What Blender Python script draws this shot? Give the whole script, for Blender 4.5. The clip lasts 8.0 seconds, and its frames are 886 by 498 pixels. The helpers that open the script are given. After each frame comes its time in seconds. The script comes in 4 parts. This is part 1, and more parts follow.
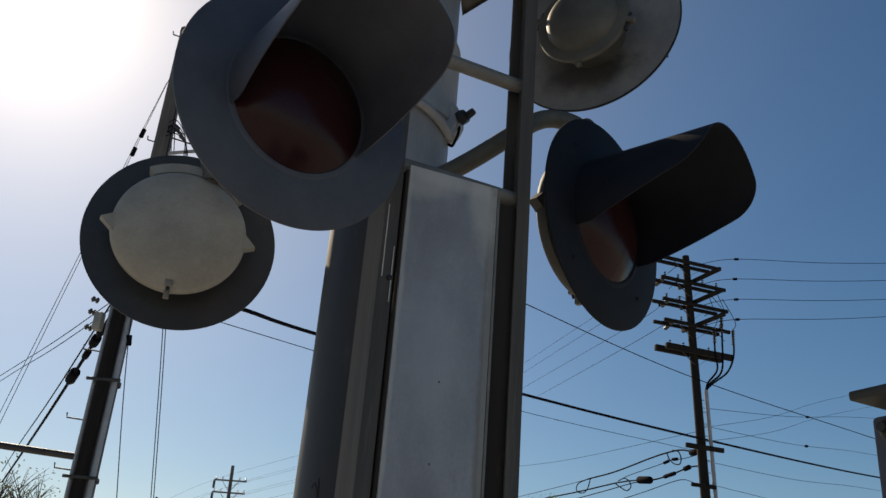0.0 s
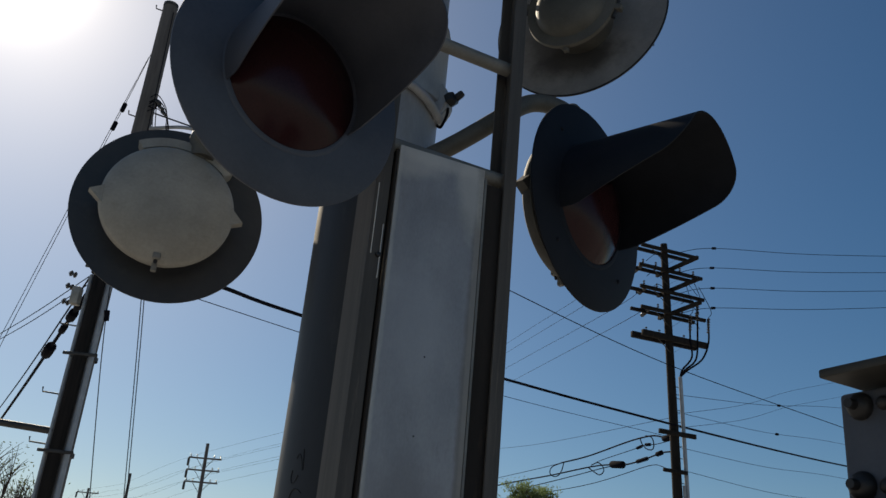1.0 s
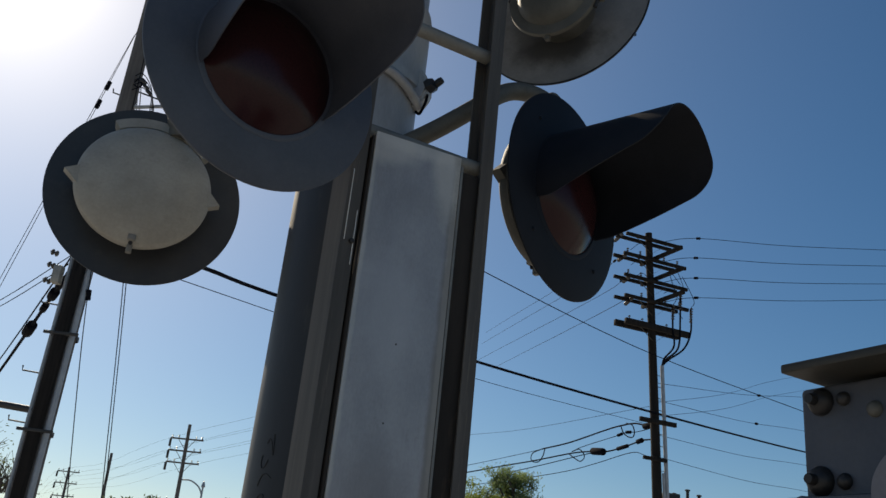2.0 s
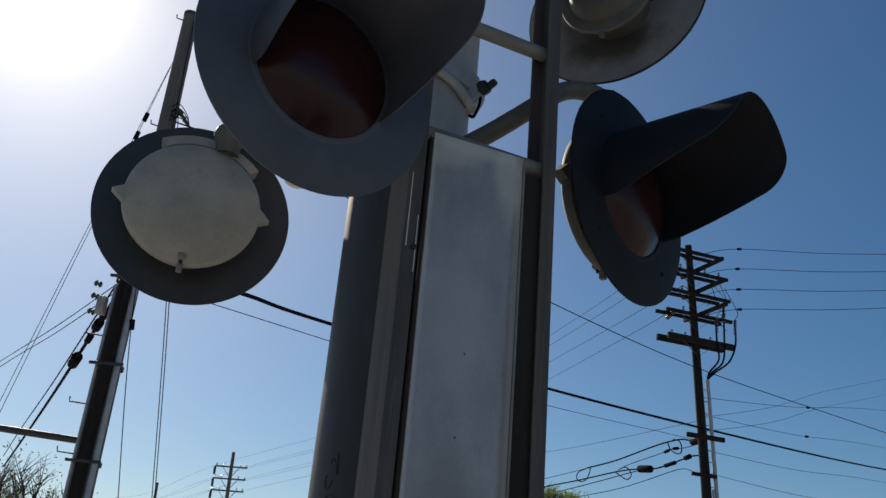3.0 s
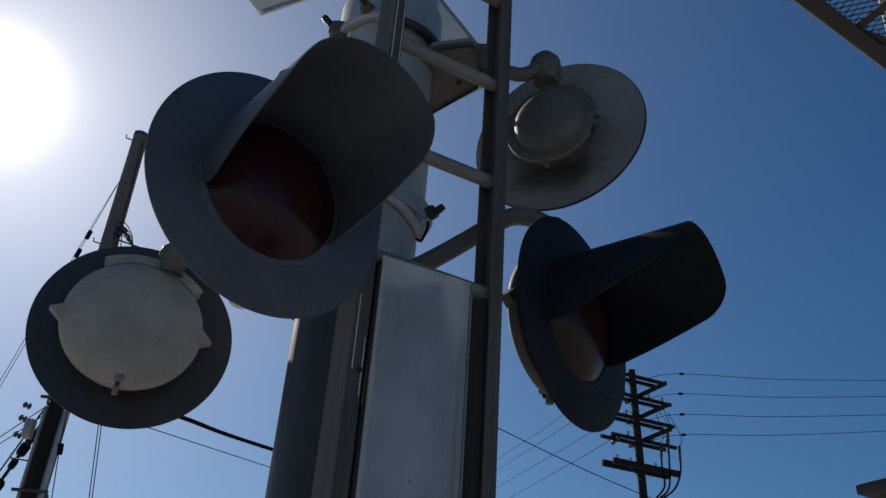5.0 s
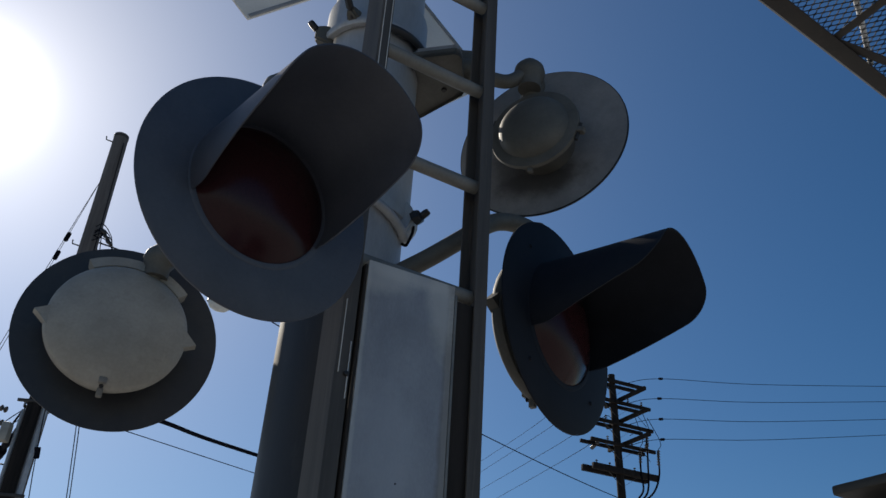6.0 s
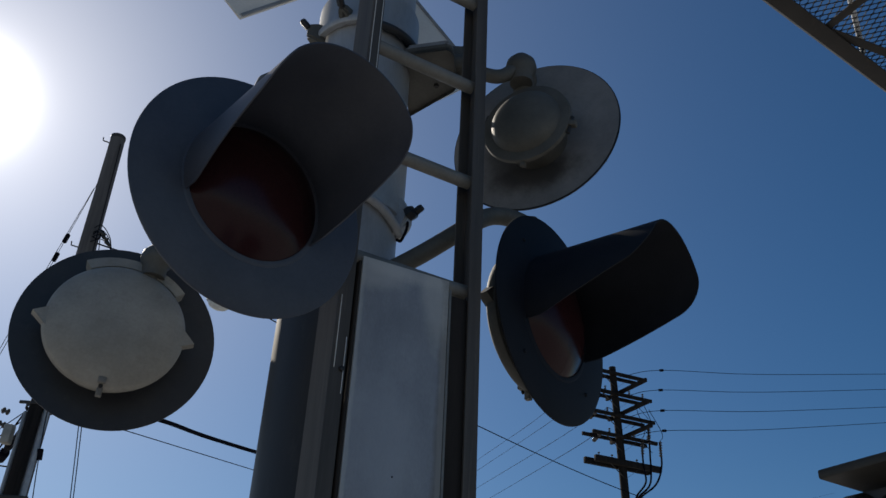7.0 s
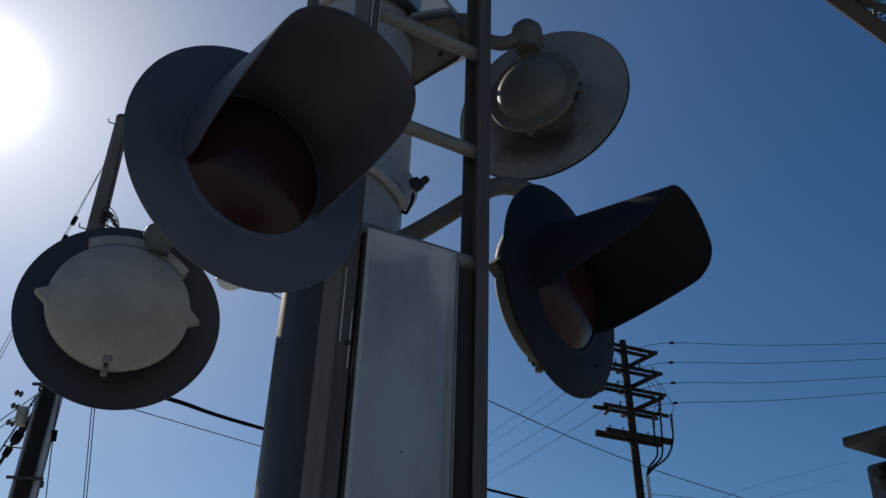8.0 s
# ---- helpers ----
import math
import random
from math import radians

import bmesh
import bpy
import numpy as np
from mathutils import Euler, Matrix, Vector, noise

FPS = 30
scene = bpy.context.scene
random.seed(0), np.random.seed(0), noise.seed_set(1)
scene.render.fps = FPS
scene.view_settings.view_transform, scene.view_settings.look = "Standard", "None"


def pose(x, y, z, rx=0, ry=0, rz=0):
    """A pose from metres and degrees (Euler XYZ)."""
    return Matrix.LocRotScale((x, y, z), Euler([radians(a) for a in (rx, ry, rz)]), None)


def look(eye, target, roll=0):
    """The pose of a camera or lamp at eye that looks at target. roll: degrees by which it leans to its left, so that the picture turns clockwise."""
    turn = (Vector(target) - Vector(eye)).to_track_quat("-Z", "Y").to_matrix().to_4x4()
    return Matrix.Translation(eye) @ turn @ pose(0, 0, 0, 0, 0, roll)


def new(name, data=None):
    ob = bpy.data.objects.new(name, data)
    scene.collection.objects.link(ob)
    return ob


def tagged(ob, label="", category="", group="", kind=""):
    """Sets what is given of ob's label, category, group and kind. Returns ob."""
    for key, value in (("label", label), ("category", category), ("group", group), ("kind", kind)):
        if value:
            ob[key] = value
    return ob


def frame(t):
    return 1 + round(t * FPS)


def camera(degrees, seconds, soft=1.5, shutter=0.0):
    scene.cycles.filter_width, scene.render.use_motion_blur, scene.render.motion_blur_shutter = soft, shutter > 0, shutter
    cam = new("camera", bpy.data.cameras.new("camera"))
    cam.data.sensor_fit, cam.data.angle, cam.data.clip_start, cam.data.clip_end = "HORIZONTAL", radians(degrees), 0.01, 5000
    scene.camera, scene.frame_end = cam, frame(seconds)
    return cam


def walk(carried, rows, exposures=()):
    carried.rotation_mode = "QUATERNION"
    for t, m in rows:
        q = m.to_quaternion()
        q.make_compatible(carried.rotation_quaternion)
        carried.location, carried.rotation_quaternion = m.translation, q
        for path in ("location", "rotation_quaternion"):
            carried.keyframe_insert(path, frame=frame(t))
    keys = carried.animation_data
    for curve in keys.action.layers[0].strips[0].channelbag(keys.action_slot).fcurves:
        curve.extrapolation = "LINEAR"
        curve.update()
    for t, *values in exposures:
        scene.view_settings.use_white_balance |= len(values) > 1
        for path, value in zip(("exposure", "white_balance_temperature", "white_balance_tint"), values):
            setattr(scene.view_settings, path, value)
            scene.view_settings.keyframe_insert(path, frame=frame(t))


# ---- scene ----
cam = camera(53.0, 8.0)
PATH = [
    (0, (0.067, -0.153, 1.545), (-0.098, 1.668, 2.355), 4.7),
    (0.5, (0.053, -0.171, 1.526), (-0.1, 1.661, 2.313), 5.6),
    (1, (0.054, -0.188, 1.519), (-0.063, 1.651, 2.298), 5.4),
    (2.3, (0.082, -0.185, 1.529), (0.002, 1.672, 2.266), 6.1),
    (2.5, (0.078, -0.169, 1.519), (-0.061, 1.689, 2.246), 6.4),
    (3, (0.017, -0.094, 1.526), (-0.149, 1.737, 2.313), 5.1),
    (3.5, (-0.038, -0.044, 1.535), (-0.181, 1.743, 2.422), 3.6),
    (4, (-0.03, -0.017, 1.553), (-0.145, 1.751, 2.48), 2.7),
    (4.5, (0.003, -0.031, 1.562), (-0.081, 1.7, 2.56), 4.0),
    (4.7, (0.014, -0.075, 1.539), (-0.059, 1.639, 2.566), 4.2),
    (6, (0.003, -0.114, 1.517), (-0.013, 1.589, 2.567), 3.9),
    (6.5, (0.019, -0.126, 1.51), (0.021, 1.579, 2.557), 3.2),
    (7, (0.016, -0.128, 1.508), (0.002, 1.58, 2.549), 2.9),
    (7.5, (0.021, -0.131, 1.505), (-0.013, 1.58, 2.541), 2.7),
    (8, (0.02, -0.083, 1.52), (-0.011, 1.652, 2.515), 2.2),
]
EXPOSURE = [(0, 0.26, 8350, 12), (0.5, 0.07, 8050, 11), (1, 0.02, 7750, 10), (2.5, 0.36, 7750, 10), (3, 0.18, 7450, 10), (3.5, -0.22, 6950, 10), (4.5, -0.2, 6750, 10), (6, 0.06, 6800, 10), (6.5, 0.08, 6800, 10), (7, -0.16, 6750, 10), (7.5, -0.27, 6750, 10), (8, -0.18, 6700, 10)]
walk(cam, [(t, look(eye, target, roll)) for t, eye, target, roll in PATH], EXPOSURE)

# ---------------------------------------------------------------- world and sun
SUN_EL, SUN_AZ = radians(34.2), radians(-35.5)
SUN_DIR = Vector((math.sin(SUN_AZ) * math.cos(SUN_EL), math.cos(SUN_AZ) * math.cos(SUN_EL), math.sin(SUN_EL)))

world = bpy.data.worlds.new("world")
scene.world = world
world.use_nodes = True
wn = world.node_tree.nodes
sky = wn.new("ShaderNodeTexSky")
sky.sky_type = "NISHITA"
sky.sun_disc = False
sky.sun_elevation = SUN_EL
sky.sun_rotation = SUN_AZ
sky.altitude = 100
sky.air_density = 1.0
sky.dust_density = 0.3
sky.ozone_density = 5.0
wn["Background"].inputs[1].default_value = 0.069
wl = world.node_tree.links
rich = wn.new("ShaderNodeHueSaturation")
rich.inputs["Saturation"].default_value = 1.23
wl.new(sky.outputs[0], rich.inputs["Color"])
wl.new(rich.outputs[0], wn["Background"].inputs[0])
# the bright haze round the sun, brightest at the sun itself
wc = wn.new("ShaderNodeTexCoord")
dot = wn.new("ShaderNodeVectorMath")
dot.operation = "DOT_PRODUCT"
dot.inputs[1].default_value = SUN_DIR
wl.new(wc.outputs["Generated"], dot.inputs[0])
pos = wn.new("ShaderNodeMath")
pos.operation = "MAXIMUM"
pos.inputs[1].default_value = 0.0
wl.new(dot.outputs["Value"], pos.inputs[0])
total = None
for power, amount in ((1300, 4.0), (260, 0.3), (60, 0.3), (12, 0.14), (4, 0.07)):
    lobe = wn.new("ShaderNodeMath")
    lobe.operation = "POWER"
    lobe.inputs[1].default_value = power
    wl.new(pos.outputs[0], lobe.inputs[0])
    gain = wn.new("ShaderNodeMath")
    gain.operation = "MULTIPLY_ADD"
    gain.inputs[1].default_value = amount
    gain.inputs[2].default_value = 0.0
    wl.new(lobe.outputs[0], gain.inputs[0])
    if total:
        wl.new(total.outputs[0], gain.inputs[2])
    total = gain
haze = wn.new("ShaderNodeBackground")
haze.inputs[0].default_value = (1.0, 0.97, 0.92, 1)
wl.new(total.outputs[0], haze.inputs[1])
both = wn.new("ShaderNodeAddShader")
wl.new(wn["Background"].outputs[0], both.inputs[0])
wl.new(haze.outputs[0], both.inputs[1])
wl.new(both.outputs[0], wn["World Output"].inputs[0])

sun = new("sun", bpy.data.lights.new("sun", "SUN"))
sun.data.energy = 4.0
sun.data.angle = radians(0.53)
sun.data.color = (1.0, 0.93, 0.82)
sun.matrix_world = look(SUN_DIR * 50, (0, 0, 0))


# ---------------------------------------------------------------- materials
def material(name, low, high, rough=0.6, metal=0.0, scale=6.0, fine=90.0, bump=0.15, dirt=None, dirt_amount=0.35, coat=0.0, stretch=(1, 1, 1), gloss=0.5):
    """Two tones mixed by a coarse noise, a fine grain in colour and relief, and patches of dirt."""
    m = bpy.data.materials.new(name)
    m.use_nodes = True
    n, l = m.node_tree.nodes, m.node_tree.links
    b = n["Principled BSDF"]
    tc = n.new("ShaderNodeTexCoord")
    mp = n.new("ShaderNodeMapping")
    mp.inputs["Scale"].default_value = stretch
    l.new(tc.outputs["Object"], mp.inputs["Vector"])
    big = n.new("ShaderNodeTexNoise")
    big.inputs["Scale"].default_value = scale
    big.inputs["Detail"].default_value = 6
    big.inputs["Roughness"].default_value = 0.65
    small = n.new("ShaderNodeTexNoise")
    small.inputs["Scale"].default_value = fine
    small.inputs["Detail"].default_value = 4
    for t in (big, small):
        l.new(mp.outputs[0], t.inputs["Vector"])
    ramp = n.new("ShaderNodeValToRGB")
    ramp.color_ramp.elements[0].position, ramp.color_ramp.elements[1].position = 0.32, 0.68
    ramp.color_ramp.elements[0].color = (*low, 1)
    ramp.color_ramp.elements[1].color = (*high, 1)
    l.new(big.outputs["Fac"], ramp.inputs[0])
    grain = n.new("ShaderNodeMix")
    grain.data_type, grain.blend_type = "RGBA", "OVERLAY"
    grain.inputs[0].default_value = 0.14
    l.new(ramp.outputs[0], grain.inputs["A"])
    l.new(small.outputs["Fac"], grain.inputs["B"])
    colour = grain.outputs["Result"]
    if dirt:
        spots = n.new("ShaderNodeTexNoise")
        spots.inputs["Scale"].default_value = scale * 2.7
        spots.inputs["Detail"].default_value = 8
        spots.inputs["Roughness"].default_value = 0.75
        l.new(mp.outputs[0], spots.inputs["Vector"])
        cut = n.new("ShaderNodeMapRange")
        cut.inputs["From Min"].default_value, cut.inputs["From Max"].default_value = 0.56, 0.74
        cut.inputs["To Max"].default_value = dirt_amount
        l.new(spots.outputs["Fac"], cut.inputs["Value"])
        over = n.new("ShaderNodeMix")
        over.data_type = "RGBA"
        over.inputs["B"].default_value = (*dirt, 1)
        l.new(cut.outputs[0], over.inputs[0])
        l.new(colour, over.inputs["A"])
        colour = over.outputs["Result"]
    l.new(colour, b.inputs["Base Color"])
    rr = n.new("ShaderNodeMapRange")
    rr.inputs["To Min"].default_value, rr.inputs["To Max"].default_value = max(0.05, rough - 0.12), min(1, rough + 0.12)
    l.new(big.outputs["Fac"], rr.inputs["Value"])
    l.new(rr.outputs[0], b.inputs["Roughness"])
    b.inputs["Metallic"].default_value = metal
    b.inputs["Coat Weight"].default_value = coat
    b.inputs["Specular IOR Level"].default_value = gloss
    if bump:
        bp = n.new("ShaderNodeBump")
        bp.inputs["Strength"].default_value = bump * 0.6
        bp.inputs["Distance"].default_value = 0.002
        l.new(small.outputs["Fac"], bp.inputs["Height"])
        l.new(bp.outputs[0], b.inputs["Normal"])
    return m


BLACK = material("weathered_black_paint", (0.016, 0.018, 0.022), (0.032, 0.034, 0.038), 0.46, 0, 5, 140, 0.12, (0.13, 0.12, 0.11), 0.16)
# black paint with the sun's veiling glare put into its colour
GLARE_BLACK = material("glare_lifted_black_paint", (0.043, 0.048, 0.062), (0.07, 0.077, 0.096), 0.5, 0, 5, 140, 0.12, (0.14, 0.13, 0.12), 0.2)
# the same black, coloured deeper for the light clear of the glare
DEEP_BLACK = material("deep_black_paint", (0.009, 0.0105, 0.0145), (0.016, 0.019, 0.0255), 0.6, 0, 5, 140, 0.1, (0.06, 0.055, 0.05), 0.12, gloss=0.15)
HOUSING = material("aluminium_paint", (0.26, 0.248, 0.215), (0.36, 0.345, 0.305), 0.55, 0.1, 7, 120, 0.12, (0.15, 0.12, 0.09), 0.4)
GREY_DISC = material("faded_grey_paint", (0.15, 0.15, 0.15), (0.24, 0.235, 0.23), 0.6, 0, 6, 130, 0.12, (0.08, 0.07, 0.06), 0.4)
OLIVE = material("dull_grey_casting", (0.15, 0.146, 0.13), (0.24, 0.232, 0.21), 0.62, 0.1, 9, 150, 0.2, (0.09, 0.07, 0.05), 0.4)
CASTING = material("dark_cast_metal", (0.072, 0.07, 0.06), (0.125, 0.12, 0.104), 0.62, 0.1, 9, 150, 0.2, (0.06, 0.05, 0.04), 0.4)
MAST = material("aluminium_mast", (0.32, 0.33, 0.34), (0.46, 0.47, 0.48), 0.5, 0.25, 4, 160, 0.1, (0.17, 0.15, 0.12), 0.3, stretch=(1, 1, 0.25))
MAST_DARK = material("dark_mast_grey", (0.017, 0.019, 0.023), (0.03, 0.032, 0.037), 0.55, 0, 4, 160, 0.1, (0.16, 0.15, 0.13), 0.2, stretch=(1, 1, 0.25))
GALV = material("galvanised_steel", (0.24, 0.24, 0.24), (0.36, 0.36, 0.36), 0.5, 0.4, 8, 200, 0.12, (0.16, 0.1, 0.06), 0.45, stretch=(1, 1, 0.35))
# rust coloured extra dark, with the shade of the gaps put in
RUSTY_SHADE = material("shade_dark_rust", (0.022, 0.018, 0.015), (0.044, 0.035, 0.029), 0.85, 0, 6, 160, 0.3, (0.12, 0.075, 0.05), 0.6, stretch=(1, 1, 0.2), gloss=0.25)
RAIL = material("weathered_rail_steel", (0.05, 0.044, 0.038), (0.105, 0.092, 0.08), 0.7, 0.0, 26, 240, 0.25, (0.26, 0.21, 0.17), 0.5, stretch=(1, 1, 0.05))
SHEET = material("bare_sheet_metal", (0.265, 0.264, 0.272), (0.385, 0.383, 0.39), 0.5, 0.12, 7, 220, 0.05, (0.2, 0.19, 0.18), 0.6, stretch=(1, 1, 0.45))
BOLT = material("rusty_bolt", (0.013, 0.0125, 0.013), (0.03, 0.027, 0.026), 0.5, 0.2, 40, 300, 0.3)
CABINET = material("grey_cabinet_paint", (0.05, 0.052, 0.061), (0.084, 0.086, 0.098), 0.5, 0, 7, 160, 0.1, (0.1, 0.09, 0.08), 0.35)
CABINET_PALE = material("pale_grey_paint", (0.11, 0.106, 0.122), (0.165, 0.16, 0.178), 0.5, 0, 7, 160, 0.1, (0.12, 0.11, 0.1), 0.3)
WHITE_SIGN = material("white_sign_board", (0.6, 0.6, 0.58), (0.72, 0.72, 0.7), 0.5, 0, 3, 120, 0.06, (0.3, 0.28, 0.25), 0.3)
WOOD = material("creosoted_wood", (0.009, 0.0075, 0.0065), (0.028, 0.023, 0.02), 0.9, 0, 3, 60, 0.5, (0.04, 0.036, 0.033), 0.25, stretch=(4, 4, 0.3), gloss=0.2)
WOOD_PALE = material("weathered_hazy_wood", (0.075, 0.066, 0.06), (0.15, 0.135, 0.125), 0.85, 0, 3, 60, 0.5, (0.05, 0.04, 0.035), 0.4, stretch=(4, 4, 0.3))
RUBBER = material("black_cable", (0.005, 0.005, 0.008), (0.01, 0.011, 0.016), 0.9, 0, 10, 90, 0, gloss=0.04)
STEEL_DARK = material("dark_steel", (0.034, 0.032, 0.03), (0.068, 0.063, 0.058), 0.6, 0.3, 6, 120, 0.2, (0.12, 0.07, 0.04), 0.4)
PORCELAIN = material("dark_glazed_porcelain", (0.05, 0.047, 0.045), (0.1, 0.095, 0.092), 0.25, 0, 10, 90, 0)
CONDUIT = material("grey_conduit", (0.26, 0.28, 0.3), (0.38, 0.4, 0.42), 0.5, 0.1, 5, 80, 0.05, (0.15, 0.14, 0.13), 0.3)
LAMP_GLASS = material("lamp_glass", (0.5, 0.52, 0.5), (0.62, 0.64, 0.62), 0.2, 0, 20, 100, 0)
LEAF = material("leaf_green", (0.11, 0.15, 0.025), (0.22, 0.28, 0.055), 0.6, 0, 1.2, 8, 0)
LEAF_GREY = material("leaf_grey_green", (0.11, 0.16, 0.06), (0.22, 0.29, 0.12), 0.7, 0, 1.2, 8, 0)
LEAF_DARK = material("leaf_dusty_green", (0.08, 0.11, 0.05), (0.14, 0.17, 0.08), 0.7, 0, 1.2, 8, 0)
for _m in (LEAF, LEAF_DARK, LEAF_GREY):
    _n, _l = _m.node_tree.nodes, _m.node_tree.links
    _t = _n.new("ShaderNodeBsdfTranslucent")
    _x = _n.new("ShaderNodeMixShader")
    _x.inputs[0].default_value = 0.55
    _p = _n["Principled BSDF"]
    _l.new(_p.inputs["Base Color"].links[0].from_socket, _t.inputs["Color"])
    _l.new(_p.outputs[0], _x.inputs[1])
    _l.new(_t.outputs[0], _x.inputs[2])
    _l.new(_x.outputs[0], _n["Material Output"].inputs[0])
BARK = material("bark", (0.05, 0.04, 0.03), (0.11, 0.09, 0.07), 0.9, 0, 6, 30, 0.5)
GRAVEL = material("ballast_gravel", (0.295, 0.29, 0.282), (0.42, 0.412, 0.40), 0.9, 0, 0.4, 12, 0.6, (0.08, 0.075, 0.07), 0.5)
STUCCO = material("stucco_wall", (0.38, 0.35, 0.31), (0.46, 0.43, 0.39), 0.9, 0, 1, 40, 0.3)
ROOFING = material("dark_roofing", (0.06, 0.06, 0.06), (0.1, 0.1, 0.1), 0.85, 0, 1, 30, 0.3)


def blotch(m, where, spread, colour, amount, hard=0.35, scale=9.0, edge=None):
    """An uneven stain, rubbed or darker patch of colour round a spot in the thing's own space."""
    n, l = m.node_tree.nodes, m.node_tree.links
    b = n["Principled BSDF"]
    old = b.inputs["Base Color"].links[0].from_socket
    tc = n.new("ShaderNodeTexCoord")
    mp = n.new("ShaderNodeMapping")
    mp.vector_type = "TEXTURE"
    mp.inputs["Location"].default_value = where
    mp.inputs["Scale"].default_value = spread
    l.new(tc.outputs["Object"], mp.inputs["Vector"])
    ln = n.new("ShaderNodeVectorMath")
    ln.operation = "LENGTH"
    l.new(mp.outputs[0], ln.inputs[0])
    nz = n.new("ShaderNodeTexNoise")
    nz.inputs["Scale"].default_value = scale
    nz.inputs["Detail"].default_value = 7
    nz.inputs["Roughness"].default_value = 0.7
    l.new(tc.outputs["Object"], nz.inputs["Vector"])
    ad = n.new("ShaderNodeMath")
    ad.operation = "MULTIPLY_ADD"
    ad.inputs[1].default_value = 1.3
    l.new(nz.outputs["Fac"], ad.inputs[0])
    l.new(ln.outputs["Value"], ad.inputs[2])
    rg = n.new("ShaderNodeMapRange")
    rg.interpolation_type = "SMOOTHSTEP"
    rg.inputs["From Min"].default_value, rg.inputs["From Max"].default_value = 1.65 + hard, 1.65 - hard
    rg.inputs["To Max"].default_value = amount
    l.new(ad.outputs[0], rg.inputs["Value"])
    mx = n.new("ShaderNodeMix")
    mx.data_type = "RGBA"
    mx.inputs["B"].default_value = (*colour, 1)
    l.new(rg.outputs[0], mx.inputs[0])
    l.new(old, mx.inputs["A"])
    l.new(mx.outputs["Result"], b.inputs["Base Color"])


WORN = (0.72, 0.67, 0.58)
blotch(SHEET, (0.02, 0, 2.46), (0.09, 1, 0.06), WORN, 0.45)
blotch(SHEET, (0.20, 0, 2.43), (0.05, 1, 0.12), WORN, 0.5)
blotch(SHEET, (0.103, 0, 2.47), (0.14, 1, 0.035), WORN, 0.5)
blotch(SHEET, (0.0, 0, 2.1), (0.009, 1, 0.6), WORN, 0.3, 0.3, 14)
blotch(SHEET, (0.206, 0, 2.2), (0.008, 1, 0.5), WORN, 0.6, 0.3, 20)
blotch(SHEET, (0.206, 0, 1.7), (0.016, 1, 0.8), (0.2, 0.17, 0.14), 0.7, 0.4, 12)
blotch(SHEET, (0.13, 0, 2.33), (0.06, 1, 0.035), (0.22, 0.21, 0.2), 0.2, 0.6, 14)
blotch(SHEET, (0.09, 0, 1.72), (0.055, 1, 0.09), (0.19, 0.18, 0.175), 0.4, 0.6, 16)
blotch(SHEET, (0.08, 0, 2.08), (0.07, 1, 0.12), (0.42, 0.42, 0.43), 0.5, 0.5, 12)
# darker patches on the disc back, below and beside the cup housing
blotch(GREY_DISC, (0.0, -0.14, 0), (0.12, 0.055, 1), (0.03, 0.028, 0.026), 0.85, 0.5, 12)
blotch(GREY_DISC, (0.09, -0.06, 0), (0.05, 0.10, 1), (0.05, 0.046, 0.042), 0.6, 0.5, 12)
LID = material("dark_brown_lid", (0.02, 0.018, 0.013), (0.038, 0.034, 0.026), 0.6, 0, 8, 160, 0.15, (0.1, 0.085, 0.06), 0.35)
WALK_STEEL = material("brown_walkway_steel", (0.017, 0.015, 0.013), (0.034, 0.03, 0.026), 0.7, 0, 6, 120, 0.2, (0.08, 0.06, 0.045), 0.35)
MARKER = material("marker_ink", (0.012, 0.012, 0.014), (0.02, 0.02, 0.022), 0.6, 0, 20, 100, 0)

LENS = bpy.data.materials.new("red_lens_glass")
LENS.use_nodes = True
_b = LENS.node_tree.nodes["Principled BSDF"]
_v = LENS.node_tree.nodes.new("ShaderNodeTexVoronoi")
_v.inputs["Scale"].default_value = 60
_r = LENS.node_tree.nodes.new("ShaderNodeValToRGB")
_r.color_ramp.elements[0].color = (0.036, 0.011, 0.012, 1)
_r.color_ramp.elements[1].color = (0.022, 0.007, 0.008, 1)
LENS.node_tree.links.new(_v.outputs["Distance"], _r.inputs[0])
LENS.node_tree.links.new(_r.outputs[0], _b.inputs["Base Color"])
_b.inputs["Roughness"].default_value = 0.2
_b.inputs["Specular IOR Level"].default_value = 0.2
_k = LENS.node_tree.nodes.new("ShaderNodeBump")
_k.inputs["Strength"].default_value = 0.05
_k.inputs["Distance"].default_value = 0.002
LENS.node_tree.links.new(_v.outputs["Distance"], _k.inputs["Height"])
LENS.node_tree.links.new(_k.outputs[0], _b.inputs["Normal"])


# ---------------------------------------------------------------- mesh helpers
def part(name, bm, mat, parent=None, label="", smooth=40):
    """Links a bmesh as one mesh object, under a thing where one is given."""
    bmesh.ops.recalc_face_normals(bm, faces=bm.faces)
    for e in bm.edges:
        e.smooth = len(e.link_faces) == 2 and e.calc_face_angle(0) < radians(smooth)
    for face in bm.faces:
        face.smooth = True
    me = bpy.data.meshes.new(name)
    bm.to_mesh(me)
    bm.free()
    me.materials.append(mat)
    ob = new(name, me)
    if parent:
        ob.parent = parent
    if label:
        tagged(ob, label)
    return ob


def thing(name, m, label, category, group="", kind=""):
    ob = new(name)
    ob.matrix_basis = m
    ob.empty_display_size = 0.1
    return tagged(ob, label, category, group, kind)


